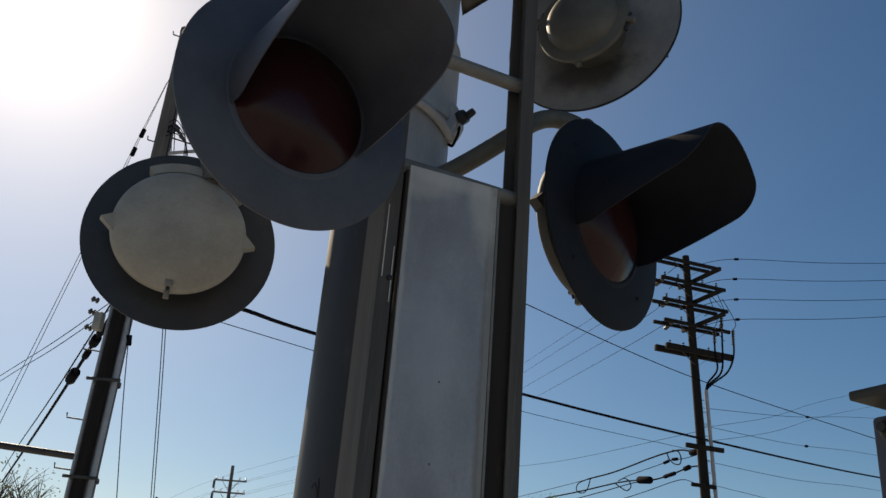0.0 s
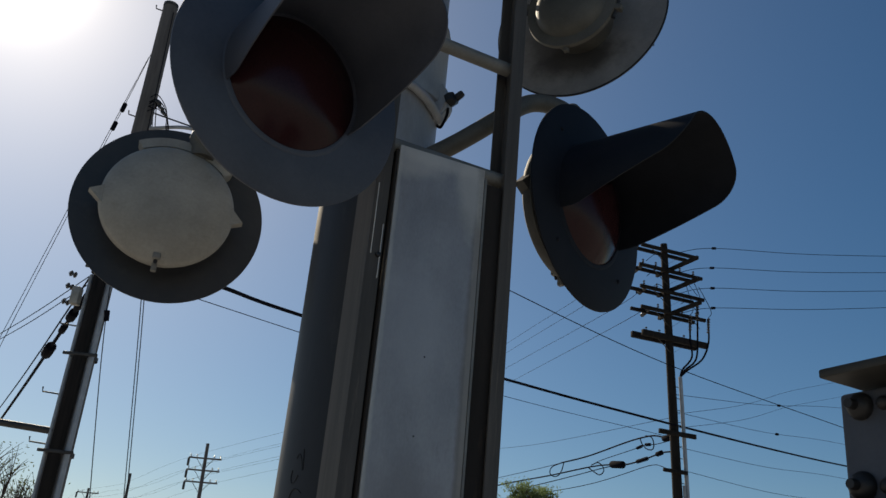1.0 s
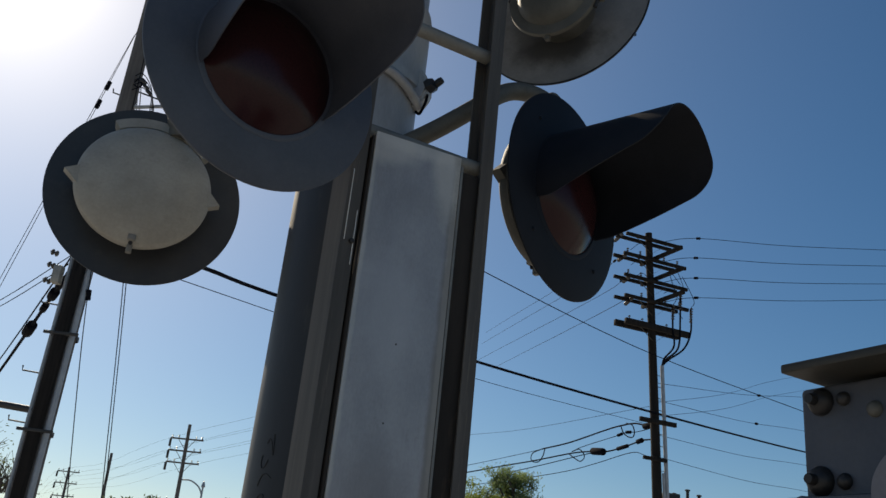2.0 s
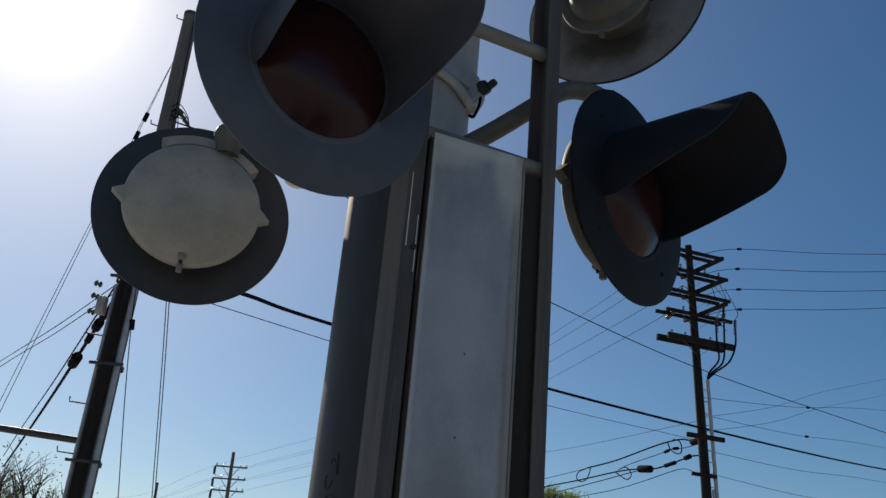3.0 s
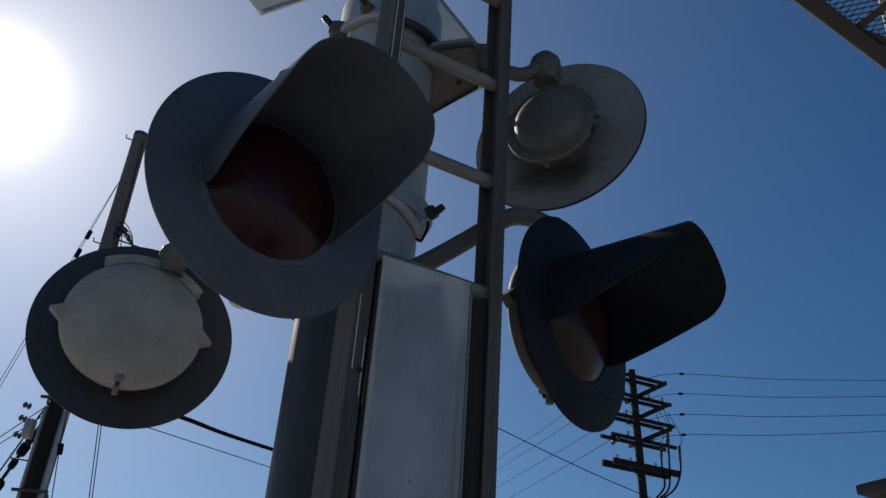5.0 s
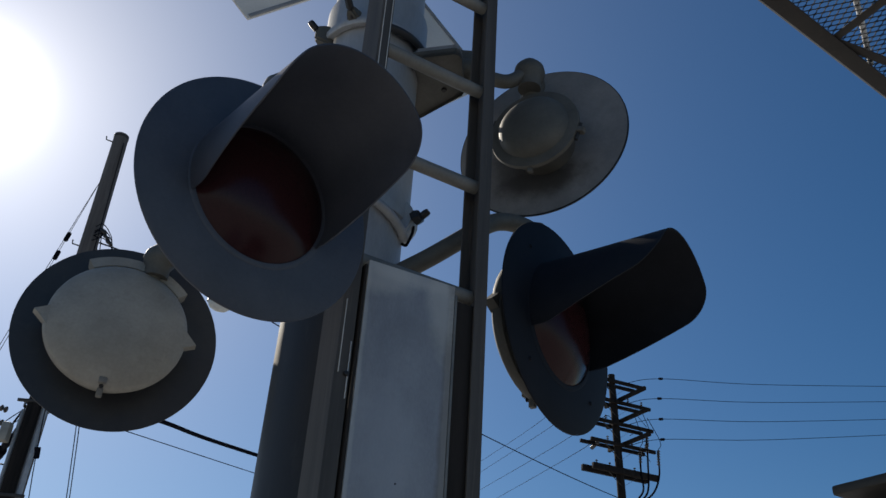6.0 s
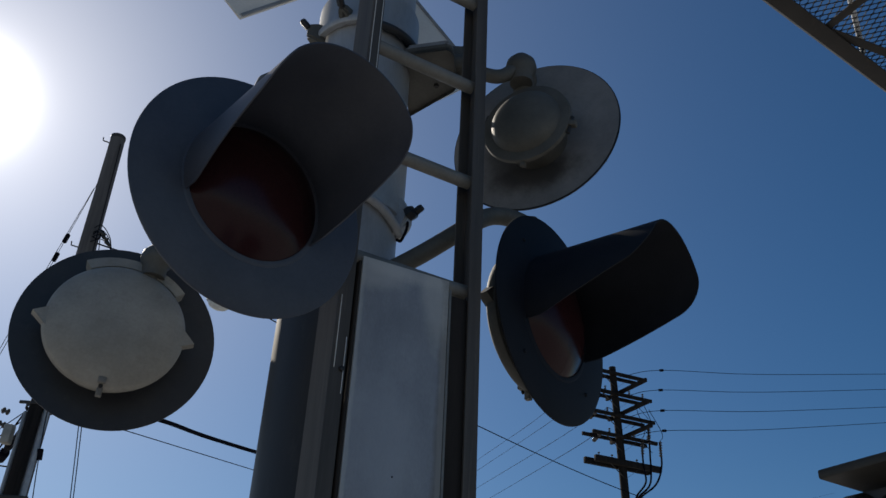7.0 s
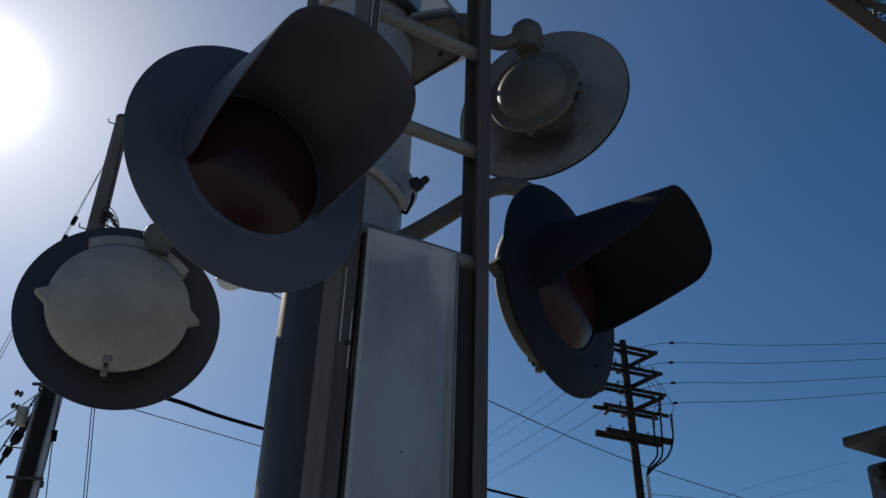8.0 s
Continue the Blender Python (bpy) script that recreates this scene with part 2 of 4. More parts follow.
def box(bm, cx, cy, cz, sx, sy, sz, bevel=0.0, m=None):
    """A box with rounded edges; m turns it afterwards."""
    made = bmesh.ops.create_cube(bm, size=1, matrix=Matrix.Translation((cx, cy, cz)) @ Matrix.Diagonal((sx, sy, sz, 1)))
    verts = made["verts"]
    if bevel:
        edges = list({e for v in verts for e in v.link_edges})
        got = bmesh.ops.bevel(bm, geom=edges, offset=bevel, segments=2, affect="EDGES", profile=0.5)
        verts = got["verts"]
    if m is not None:
        bmesh.ops.transform(bm, matrix=m, verts=list(verts))
    return bm


def lathe(bm, profile, seg=48, m=None):
    """Turns (radius, height) pairs about z."""
    rings = []
    for r, h in profile:
        if r < 1e-5:
            rings.append([bm.verts.new((0, 0, h))])
        else:
            rings.append([bm.verts.new((r * math.cos(2 * math.pi * k / seg), r * math.sin(2 * math.pi * k / seg), h)) for k in range(seg)])
    for a, b in zip(rings, rings[1:]):
        for k in range(seg):
            j = (k + 1) % seg
            if len(a) == 1 and len(b) == 1:
                continue
            if len(a) == 1:
                bm.faces.new((a[0], b[j], b[k]))
            elif len(b) == 1:
                bm.faces.new((a[k], a[j], b[0]))
            else:
                bm.faces.new((a[k], a[j], b[j], b[k]))
    if m is not None:
        bmesh.ops.transform(bm, matrix=m, verts=[v for ring in rings for v in ring])
    return bm


def smooth_path(points, steps=6):
    """A Catmull-Rom curve through points."""
    p = [Vector(q) for q in points]
    p = [2 * p[0] - p[1]] + p + [2 * p[-1] - p[-2]]
    out = []
    for i in range(1, len(p) - 2):
        for k in range(steps):
            t = k / steps
            a, b, c, d = p[i - 1], p[i], p[i + 1], p[i + 2]
            out.append(0.5 * (2 * b + (c - a) * t + (2 * a - 5 * b + 4 * c - d) * t * t + (3 * b - a - 3 * c + d) * t ** 3))
    return out + [p[-2]]


def tube(bm, points, r, seg=12, r_end=None):
    """A round bar along points, tapering to r_end."""
    pts = [Vector(q) for q in points]
    t0 = (pts[1] - pts[0]).normalized()
    side = t0.orthogonal().normalized()
    rings = []
    for i, p in enumerate(pts):
        t = (pts[min(i + 1, len(pts) - 1)] - pts[max(i - 1, 0)]).normalized()
        side = (side - t * side.dot(t)).normalized()
        up = t.cross(side)
        rr = r if r_end is None else r + (r_end - r) * i / (len(pts) - 1)
        rings.append([bm.verts.new(p + rr * (math.cos(2 * math.pi * k / seg) * side + math.sin(2 * math.pi * k / seg) * up)) for k in range(seg)])
    for a, b in zip(rings, rings[1:]):
        for k in range(seg):
            j = (k + 1) % seg
            bm.faces.new((a[k], a[j], b[j], b[k]))
    bm.faces.new(rings[0][::-1])
    bm.faces.new(rings[-1])
    return bm


def beam(bm, a, b, w, h, bevel=0.0):
    """A rectangular bar from a to b, h high."""
    a, b = Vector(a), Vector(b)
    d = b - a
    x = d.normalized()
    y = Vector((0, 0, 1)).cross(x)
    y = y.normalized() if y.length > 1e-4 else Vector((0, 1, 0))
    z = x.cross(y)
    m = Matrix((x, y, z)).transposed().to_4x4()
    m.translation = (a + b) / 2
    return box(bm, 0, 0, 0, d.length, w, h, bevel, m)


def axis_matrix(origin, z_dir, up=(0, 0, 1)):
    """A frame with z along z_dir and y as near to up as can be."""
    z = Vector(z_dir).normalized()
    y = Vector(up) - z * Vector(up).dot(z)
    y.normalize()
    m = Matrix((y.cross(z), y, z)).transposed().to_4x4()
    m.translation = origin
    return m


def hex_bolt(bm, m, r=0.012, head=0.009, shank=0.02):
    lathe(bm, [(0, head), (r * 0.8, head), (r, head * 0.75), (r, 0), (0, 0)], 6, m)
    lathe(bm, [(0, 0), (r * 0.5, 0), (r * 0.5, -shank), (0, -shank)], 8, m)


# ---------------------------------------------------------------- ground
g = bmesh.new()
bmesh.ops.create_grid(g, x_segments=60, y_segments=60, size=2500)
tagged(part("ground", g, GRAVEL), "flat grey gravel and asphalt ground by the railway", "ground", kind="structure")


# ---------------------------------------------------------------- mast
MX, MY, MR = -0.262, 1.869, 0.137
mast = thing("signal_mast", pose(MX, MY, 0), "round grey aluminium crossing signal mast standing on gravel", "mast")
bm = lathe(bmesh.new(), [(0, 0), (MR, 0), (MR, 4.6), (MR - 0.01, 4.62), (0, 4.62)], 64)
part("pole", bm, MAST, mast)
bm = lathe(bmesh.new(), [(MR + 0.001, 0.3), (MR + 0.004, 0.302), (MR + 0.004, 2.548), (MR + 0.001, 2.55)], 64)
part("lower_sleeve", bm, MAST_DARK, mast, "dark grey lower section of the mast")
for z0, z1, ears in ((2.79, 3.04, (-12, 120)),):
    bm = bmesh.new()
    lathe(bm, [(MR + 0.001, z0 - 0.004), (MR + 0.012, z0), (MR + 0.016, z0 + 0.02), (MR + 0.013, z0 + 0.03), (MR + 0.013, z1 - 0.03), (MR + 0.016, z1 - 0.02), (MR + 0.012, z1), (MR + 0.001, z1 + 0.004)], 64)
    sleeve = part("crossarm_sleeve", bm, MAST, mast, "cast aluminium sleeve clamped round the pole")
    for az in ears:
        m = Matrix.Rotation(radians(az), 4, "Z")
        bm = bmesh.new()
        prof = [(-0.010, -0.055), (0.012, -0.050), (0.030, -0.028), (0.040, 0.004), (0.034, 0.032), (0.012, 0.062), (-0.010, 0.066)]
        front = [bm.verts.new(m @ Vector((MR + x, -0.026, z0 + z))) for x, z in prof]
        back = [bm.verts.new(m @ Vector((MR + x, 0.030, z0 + z))) for x, z in prof]
        bm.faces.new(front)
        bm.faces.new(back[::-1])
        for k in range(7):
            bm.faces.new((front[k], back[k], back[(k + 1) % 7], front[(k + 1) % 7]))
        bmesh.ops.bevel(bm, geom=list(bm.edges), offset=0.007, segments=3, affect="EDGES")
        part("clamp_ear", bm, MAST, sleeve)
        # the rolled lip that runs down into the ear
        arc = [((MR + 0.011) * math.cos(radians(az - q)), (MR + 0.011) * math.sin(radians(az - q)), z0 + h) for q, h in ((95, 0.012), (70, 0.008), (48, -0.004), (30, -0.022), (14, -0.038), (0, -0.044))]
        part("clamp_lip", tube(bmesh.new(), smooth_path(arc, 5), 0.0125, 12), MAST, sleeve)
        bm = bmesh.new()
        hex_bolt(bm, m @ Matrix.Translation((MR + 0.036, -0.012, z0 + 0.006)) @ pose(0, 0, 0, 25, 70, 0), 0.021, 0.02, 0.03)
        hex_bolt(bm, m @ Matrix.Translation((MR + 0.054, -0.010, z0 + 0.014)) @ pose(0, 0, 0, 20, 62, 0), 0.011, 0.024, 0.02)
        part("clamp_bolt", bm, BLACK, sleeve, "blackened clamp bolt and nut")
bm = bmesh.new()
tube(bm, smooth_path([(0.166, -0.045, 2.775), (0.165, -0.045, 2.755), (0.158, -0.04, 2.735), (0.15, -0.03, 2.725), (0.139, -0.02, 2.735)], 6), 0.004, 8)
part("ground_wire", bm, RUBBER, mast)
# flanged casting at the top with its left ear
COLLAR = 3.385
bm = lathe(bmesh.new(), [(MR + 0.002, COLLAR + 0.004), (MR + 0.021, COLLAR), (MR + 0.025, COLLAR + 0.006), (MR + 0.025, COLLAR + 0.02), (MR + 0.016, COLLAR + 0.035), (MR + 0.016, COLLAR + 0.14), (MR + 0.002, COLLAR + 0.16)], 64)
collar = part("top_flange", bm, MAST, mast, "cast aluminium clamp band round the mast")
# a black arc stands in for the shade in the gap below the band
slot = [((MR + 0.02) * math.cos(radians(q)), (MR + 0.02) * math.sin(radians(q)), COLLAR - 0.004) for q in range(-72, 31, 6)]
part("shade_arc", tube(bmesh.new(), slot, 0.012, 10), BLACK, collar, "black arc for the shaded gap under the band")
for az, size in ((206, 0.62), (250, 0.6)):
    m = Matrix.Rotation(radians(az), 4, "Z")
    bm = bmesh.new()
    foot = [(0.0, -0.035), (0.05, -0.03), (0.085, -0.012), (0.085, 0.014), (0.05, 0.03), (0.0, 0.035)]
    lo = [bm.verts.new(m @ Vector((MR + x * size, y * size, COLLAR - (0.03 if az < 230 else 0.0) + 0.5 * x * size))) for x, y in foot]
    hi = [bm.verts.new(m @ Vector((MR + x * size, y * size, COLLAR + 0.055 - 0.1 * x))) for x, y in foot]
    bm.faces.new(lo)
    bm.faces.new(hi)
    for k in range(6):
        bm.faces.new((lo[k], lo[(k + 1) % 6], hi[(k + 1) % 6], hi[k]))
    bmesh.ops.bevel(bm, geom=list(bm.edges), offset=0.006, segments=2, affect="EDGES")
    part("clamp_ear", bm, CASTING, collar)
    bm = bmesh.new()
    hex_bolt(bm, m @ Matrix.Translation((MR + 0.082 * size, 0, COLLAR + 0.035)) @ pose(0, 0, 0, 0, 50, 0), 0.011, 0.03, 0.03)
    part("clamp_bolt", bm, BOLT, collar)
# hand-lettered marks on the lower mast
for stroke in (((242, 1.845), (243, 1.825), (243.5, 1.80)), ((235, 1.825), (238, 1.835), (241, 1.822), (243, 1.80)),
               ((232, 1.80), (231, 1.785), (233, 1.772), (237, 1.778), (239, 1.79)), ((231, 1.735), (235, 1.757), (240, 1.76), (245, 1.752)),
               ((232, 1.70), (235, 1.715), (240, 1.715), (239, 1.69), (236, 1.67)), ((242, 1.70), (244, 1.685), (246, 1.69))):
    pts = []
    for az, z in stroke:
        pts.append(((MR + 0.0042) * math.cos(radians(az)), (MR + 0.0042) * math.sin(radians(az)), z))
    part("ink_mark", tube(bmesh.new(), smooth_path(pts, 5), 0.0014, 6), MARKER, mast)


# ---------------------------------------------------------------- ladder and guard panel
LAD = pose(-0.163, 1.478, 0, 0, 0, 30.0)
ladder = thing("mast_ladder", LAD, "galvanised steel ladder bolted beside the signal mast", "ladder")
RAIL_Y = 0.006
for x0 in (-0.042, 0.266):
    bm = bmesh.new()
    out = 1 if x0 > 0 else -1
    xc = x0 + 0.015
    t, w, d = 0.005, 0.03, 0.072
    flare = 0.011 if x0 < 0 else 0.0
    outline = [(w / 2 + 0.002, 0), (w / 2 + flare, d), (-w / 2, d), (-w / 2, d - t), (w / 2 + flare - t, d - t), (w / 2 + 0.002 - t, t), (-w / 2, t), (-w / 2, 0)]
    rings = [[bm.verts.new((xc + out * px, RAIL_Y + py, z)) for px, py in outline] for z in (0.0, 1.5, 3.0, 4.5)]
    for a, b in zip(rings, rings[1:]):
        for k in range(8):
            bm.faces.new((a[k], a[(k + 1) % 8], b[(k + 1) % 8], b[k]))
    bm.faces.new(rings[0])
    bm.faces.new(rings[-1])
    bmesh.ops.bevel(bm, geom=[e for e in bm.edges if abs(e.verts[0].co.z - e.verts[1].co.z) > 1], offset=0.001, segments=2, affect="EDGES")
    part("rail", bm, RAIL, ladder)
# thin white strips paint the sun's glint along the left rail's edges
for x, z0, z1 in ((-0.036, 2.95, 4.45), (-0.016, 2.95, 4.45), (-0.036, 2.2, 2.36), (-0.016, 2.15, 2.27)):
    part("edge_glint", box(bmesh.new(), x, RAIL_Y - 0.0005, (z0 + z1) / 2, 0.0014, 0.003, z1 - z0, 0.0005), WHITE_SIGN, ladder, "thin white strip painting the sun glint on the rail edge")
for k in range(15):
    z = 2.478 + 0.307 * (k - 8)
    if z > 4.3:
        continue
    bm = tube(bmesh.new(), [(-0.022, RAIL_Y + 0.034, z), (0.276, RAIL_Y + 0.034, z)], 0.017, 16)
    part("rung", bm, OLIVE, ladder)
for z in (1.3, 3.75):
    for x in (-0.02, 0.27):
        bm = beam(bmesh.new(), (x, RAIL_Y + 0.07, z), (x * 0.7 - 0.01, 0.29, z), 0.03, 0.008, 0.001)
        part("standoff", bm, GALV, ladder)

panel = thing("climbing_guard", LAD, "scuffed bare sheet metal guard panel locked over the ladder rungs", "guard panel")
bm = bmesh.new()
box(bm, 0.106, 0.010, 1.665, 0.212, 0.02, 1.596, 0.003)
for v in bm.verts:
    if v.co.z > 2.4:
        v.co.z += 0.03 * v.co.x
part("face_sheet", bm, SHEET, panel)
for x in (-0.004, 0.216):
    bm = box(bmesh.new(), x, 0.014, 1.66, 0.006, 0.026, 1.58, 0.001)
    part("edge_flange", bm, RUSTY_SHADE if x < 0 else OLIVE, panel)
# plates that stand in for the shaded channels between guard and rails
for x0, x1 in ((-0.03, 0.0), (0.212, 0.272)):
    bm = box(bmesh.new(), (x0 + x1) / 2, 0.018, 1.63, x1 - x0, 0.004, 1.63, 0.001)
    part("side_plate", bm, RUSTY_SHADE, panel, "rusty plate coloured dark for the shaded gap beside the guard")
bm = box(bmesh.new(), 0.236, 0.045, 2.475, 0.04, 0.012, 0.03, 0.002)
part("hasp", bm, OLIVE, panel)
for x, z in ((0.105, 2.01), (0.098, 1.85)):
    bm = lathe(bmesh.new(), [(0, 0.001), (0.0016, 0.0008), (0.002, 0), (0, 0)], 8, axis_matrix((x, -0.0002, z), (0, -1, 0)))
    part("rivet", bm, BOLT, panel)
bm = lathe(bmesh.new(), [(0, 0.008), (0.005, 0.006), (0.006, 0), (0, 0)], 10, axis_matrix((-0.02, RAIL_Y, 2.20), (0, -1, 0)))
part("rail_stud", bm, BOLT, ladder)


# ---------------------------------------------------------------- flashing light units
def visor(bm, r=0.158, length=0.32, t=0.003):
    """A half-round hood along +z, cut away below, with rounded front corners."""
    nx, na, corner = 30, 44, 0.065
    grids = []
    for rr in (r, r - t):
        g2 = []
        for i in range(nx + 1):
            x = (length - corner) * i / 14 if i <= 14 else length - corner + corner * math.sin(math.pi / 2 * (i - 14) / (nx - 14))
            half = radians(114 - 36 * max(0.0, x / length - 0.14) / 0.86)
            over = x - (length - corner)
            if over > 0:
                half -= (corner - math.sqrt(max(0, corner ** 2 - over ** 2))) / r
            row = []
            for k in range(na + 1):
                a = -half + 2 * half * k / na
                row.append(bm.verts.new((rr * math.sin(a), rr * math.cos(a), x)))
            g2.append(row)
        grids.append(g2)
    o, n = grids
    for i in range(nx):
        for k in range(na):
            bm.faces.new((o[i][k], o[i][k + 1], o[i + 1][k + 1], o[i + 1][k]))
            bm.faces.new((n[i][k], n[i + 1][k], n[i + 1][k + 1], n[i][k + 1]))
        for k in (0, na):
            bm.faces.new((o[i][k], o[i + 1][k], n[i + 1][k], n[i][k]))
    for i in (0, nx):
        for k in range(na):
            bm.faces.new((o[i][k], n[i][k], n[i][k + 1], o[i][k + 1]))
    return bm


def flasher(centre, azimuth, large, label, back_paint, size=1.0, paint=BLACK, cover=HOUSING, shallow=False, screws=True):
    """One flashing light. z runs out of the hood, y up."""
    a = radians(azimuth)
    m = axis_matrix(centre, (math.sin(a), -math.cos(a), 0)) @ Matrix.Scale(size, 4)
    unit = thing("crossing_flasher", m, label, "signal light", "flashing lights on the mast")
    R = 0.265
    disc = part("background_disc", lathe(bmesh.new(), [(0.14, 0.004), (R - 0.004, 0.0015), (R, -0.001), (R, -0.004), (R - 0.004, -0.004), (0.14, -0.001)], 96), paint, unit)
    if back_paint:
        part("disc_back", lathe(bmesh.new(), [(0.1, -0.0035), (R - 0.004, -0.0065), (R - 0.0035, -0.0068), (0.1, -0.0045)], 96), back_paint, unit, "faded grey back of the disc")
    for k in range(4 if screws else 0):
        b = radians(45 + 90 * k)
        part("disc_screw", lathe(bmesh.new(), [(0, 0.008), (0.004, 0.007), (0.006, 0.003), (0, 0.003)], 10, Matrix.Translation((0.21 * math.cos(b), 0.21 * math.sin(b), 0))), paint, disc)
    part("hood", visor(bmesh.new(), length=0.327 if large else 0.27), paint, unit)
    part("hood_ring", lathe(bmesh.new(), [(0.149, 0.002), (0.161, 0.002), (0.161, 0.004), (0.157, 0.006), (0.149, 0.006), (0.149, 0.002)], 72), paint, unit)
    part("lens", lathe(bmesh.new(), [(0.0, 0.052), (0.03, 0.0505), (0.06, 0.0455), (0.09, 0.037), (0.115, 0.026), (0.135, 0.013), (0.149, 0.003), (0.149, 0.0)], 64), LENS, unit, "dull red glass lens")
    if large:
        body = part("housing", lathe(bmesh.new(), [(0.165, -0.003), (0.172, -0.03), (0.174, -0.062), (0.187, -0.066), (0.190, -0.074), (0.188, -0.092), (0.182, -0.098), (0.173, -0.104), (0.15, -0.119), (0.1, -0.133), (0.05, -0.139), (0, -0.141)], 72), cover, unit, "dusty domed back cover")
        for b in (-5, 178):
            lug = bmesh.new()
            mm = Matrix.Rotation(radians(b), 4, "Z")
            verts = [lug.verts.new(mm @ Vector(q)) for q in ((0.178, -0.028, -0.07), (0.178, 0.03, -0.07), (0.219, 0.014, -0.07), (0.178, -0.028, -0.1), (0.178, 0.03, -0.1), (0.216, 0.014, -0.1))]
            for idx in ((0, 1, 2), (3, 5, 4), (0, 3, 4, 1), (1, 4, 5, 2), (2, 5, 3, 0)):
                lug.faces.new([verts[i] for i in idx])
            part("hinge_lug", lug, cover, body)
        part("latch", box(box(bmesh.new(), 0, -0.192, -0.085, 0.016, 0.036, 0.018, 0.003), 0, -0.17, -0.108, 0.022, 0.018, 0.012, 0.003), OLIVE, body)
        part("latch_pin", lathe(bmesh.new(), [(0, 0.004), (0.006, 0.004), (0.006, 0), (0, 0)], 12, Matrix.Translation((0, -0.185, -0.1)) @ pose(0, 0, 0, 180)), BOLT, body)
        top = bmesh.new()
        rows = []
        for i in range(15):
            b = radians(66 + 40 * i / 14) if shallow else radians(58 + 78 * i / 14)
            rows.append([top.verts.new((rr * math.cos(b), rr * math.sin(b), zz)) for rr, zz in ((0.17, -0.02), (0.225, -0.03), (0.228, -0.075), (0.195, -0.085))])
        for p, q in zip(rows, rows[1:]):
            for k in range(3):
                top.faces.new((p[k], p[k + 1], q[k + 1], q[k]))
            top.faces.new((p[3], p[0], q[0], q[3]))
        top.faces.new(rows[0])
        top.faces.new(rows[-1][::-1])
        part("rain_lip", top, cover, body)
        body.scale = (0.965, 0.95, 0.88) if shallow else (0.95, 0.93, 1.0)
        if not shallow:
            body.location = (0.008, -0.011, 0)
    else:
        down = Matrix.Translation((-0.014, -0.037, 0)) @ Matrix.Diagonal((1.06, 1.06, 1, 1))
        body = part("housing", lathe(bmesh.new(), [(0.085, -0.003), (0.09, -0.06), (0.096, -0.09), (0.122, -0.094), (0.127, -0.1), (0.125, -0.111), (0.112, -0.114), (0.1, -0.115), (0.098, -0.118), (0.094, -0.13), (0.078, -0.143), (0.052, -0.152), (0.026, -0.156), (0, -0.157)], 64, down), CASTING, unit, "dull grey cast cup-shaped housing")
        for b in (16, 196):
            mm = down @ Matrix.Rotation(radians(b), 4, "Z")
            part("hinge_lug", box(bmesh.new(), 0.13, 0, -0.1, 0.03, 0.016, 0.022, 0.003, mm), CASTING, body)
            part("lug_pin", tube(bmesh.new(), [mm @ Vector((0.128, -0.022, -0.1)), mm @ Vector((0.128, 0.03, -0.1))], 0.006, 8), BOLT, body)
        part("latch", box(bmesh.new(), 0.0, -0.16, -0.098, 0.014, 0.045, 0.016, 0.003), CASTING, body)
        part("neck", lathe(bmesh.new(), [(0.036, 0.05), (0.034, 0.165), (0.038, 0.17), (0.038, 0.185), (0.034, 0.19), (0.0, 0.19)], 28, Matrix.Translation((0.005, -0.01, -0.07)) @ pose(0, 0, 0, -90)), CASTING, body)
    return unit, m


def light_arm(points, r, ball, ball_r, label):
    arm = thing("light_arm", pose(0, 0, 0), label, "pipe arm", "arms of the flashing lights")
    part("pipe", tube(bmesh.new(), smooth_path(points, 8), r, 20), CASTING, arm)
    part("elbow_fitting", lathe(bmesh.new(), [(0, ball_r), (ball_r * 0.55, ball_r * 0.86), (ball_r * 0.92, ball_r * 0.4), (ball_r, 0), (ball_r * 0.95, -ball_r * 0.3), (ball_r * 0.75, -ball_r * 0.6), (ball_r * 0.72, -ball_r * 1.3), (0, -ball_r * 1.3)], 32, Matrix.Translation(ball)), CASTING, arm)
    return arm


flasher((-0.363, 1.279, 2.470), 41.5, True, "black crossing light with round disc and deep hood", None, 0.947, GLARE_BLACK, screws=False)
flasher((-0.927, 2.194, 2.579), 203.4, True, "black disc crossing light seen from its dusty grey back cover", None, 1.05)
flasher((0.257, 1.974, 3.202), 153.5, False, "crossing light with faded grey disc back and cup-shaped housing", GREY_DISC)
# its cover takes the darker metal in place of the mast's shade
flasher((0.282, 1.825, 2.513), 53.8, True, "black crossing light with long hood beside the ladder", None, 1.0, DEEP_BLACK, CASTING, True)

light_arm([(-0.2, 1.80, 2.566), (-0.06, 1.80, 2.66), (0.05, 1.80, 2.745), (0.11, 1.83, 2.805), (0.165, 1.85, 2.822), (0.22, 1.865, 2.806), (0.25, 1.87, 2.75)], 0.024, (0.235, 1.868, 2.81), 0.026, "grey pipe arm bent up from the mast to a light")
light_arm([(-0.262, 1.87, 2.76), (-0.5, 1.97, 2.78), (-0.755, 2.11, 2.806), (-0.842, 2.138, 2.806), (-0.857, 2.143, 2.738)], 0.027, (-0.842, 2.138, 2.806), 0.047, "grey pipe arm with round elbow reaching out from the mast")
light_arm([(-0.262, 1.87, 3.40), (-0.05, 1.86, 3.37), (0.08, 1.85, 3.33), (0.14, 1.85, 3.32), (0.19, 1.86, 3.36)], 0.021, (0.207, 1.87, 3.375), 0.047, "grey pipe arm with round elbow above the rear light")
light_arm([(-0.262, 1.87, 2.95), (-0.32, 1.65, 2.93), (-0.36, 1.45, 2.85), (-0.385, 1.36, 2.80), (-0.39, 1.355, 2.68)], 0.026, (-0.385, 1.36, 2.80), 0.042, "grey pipe arm carrying the front light")


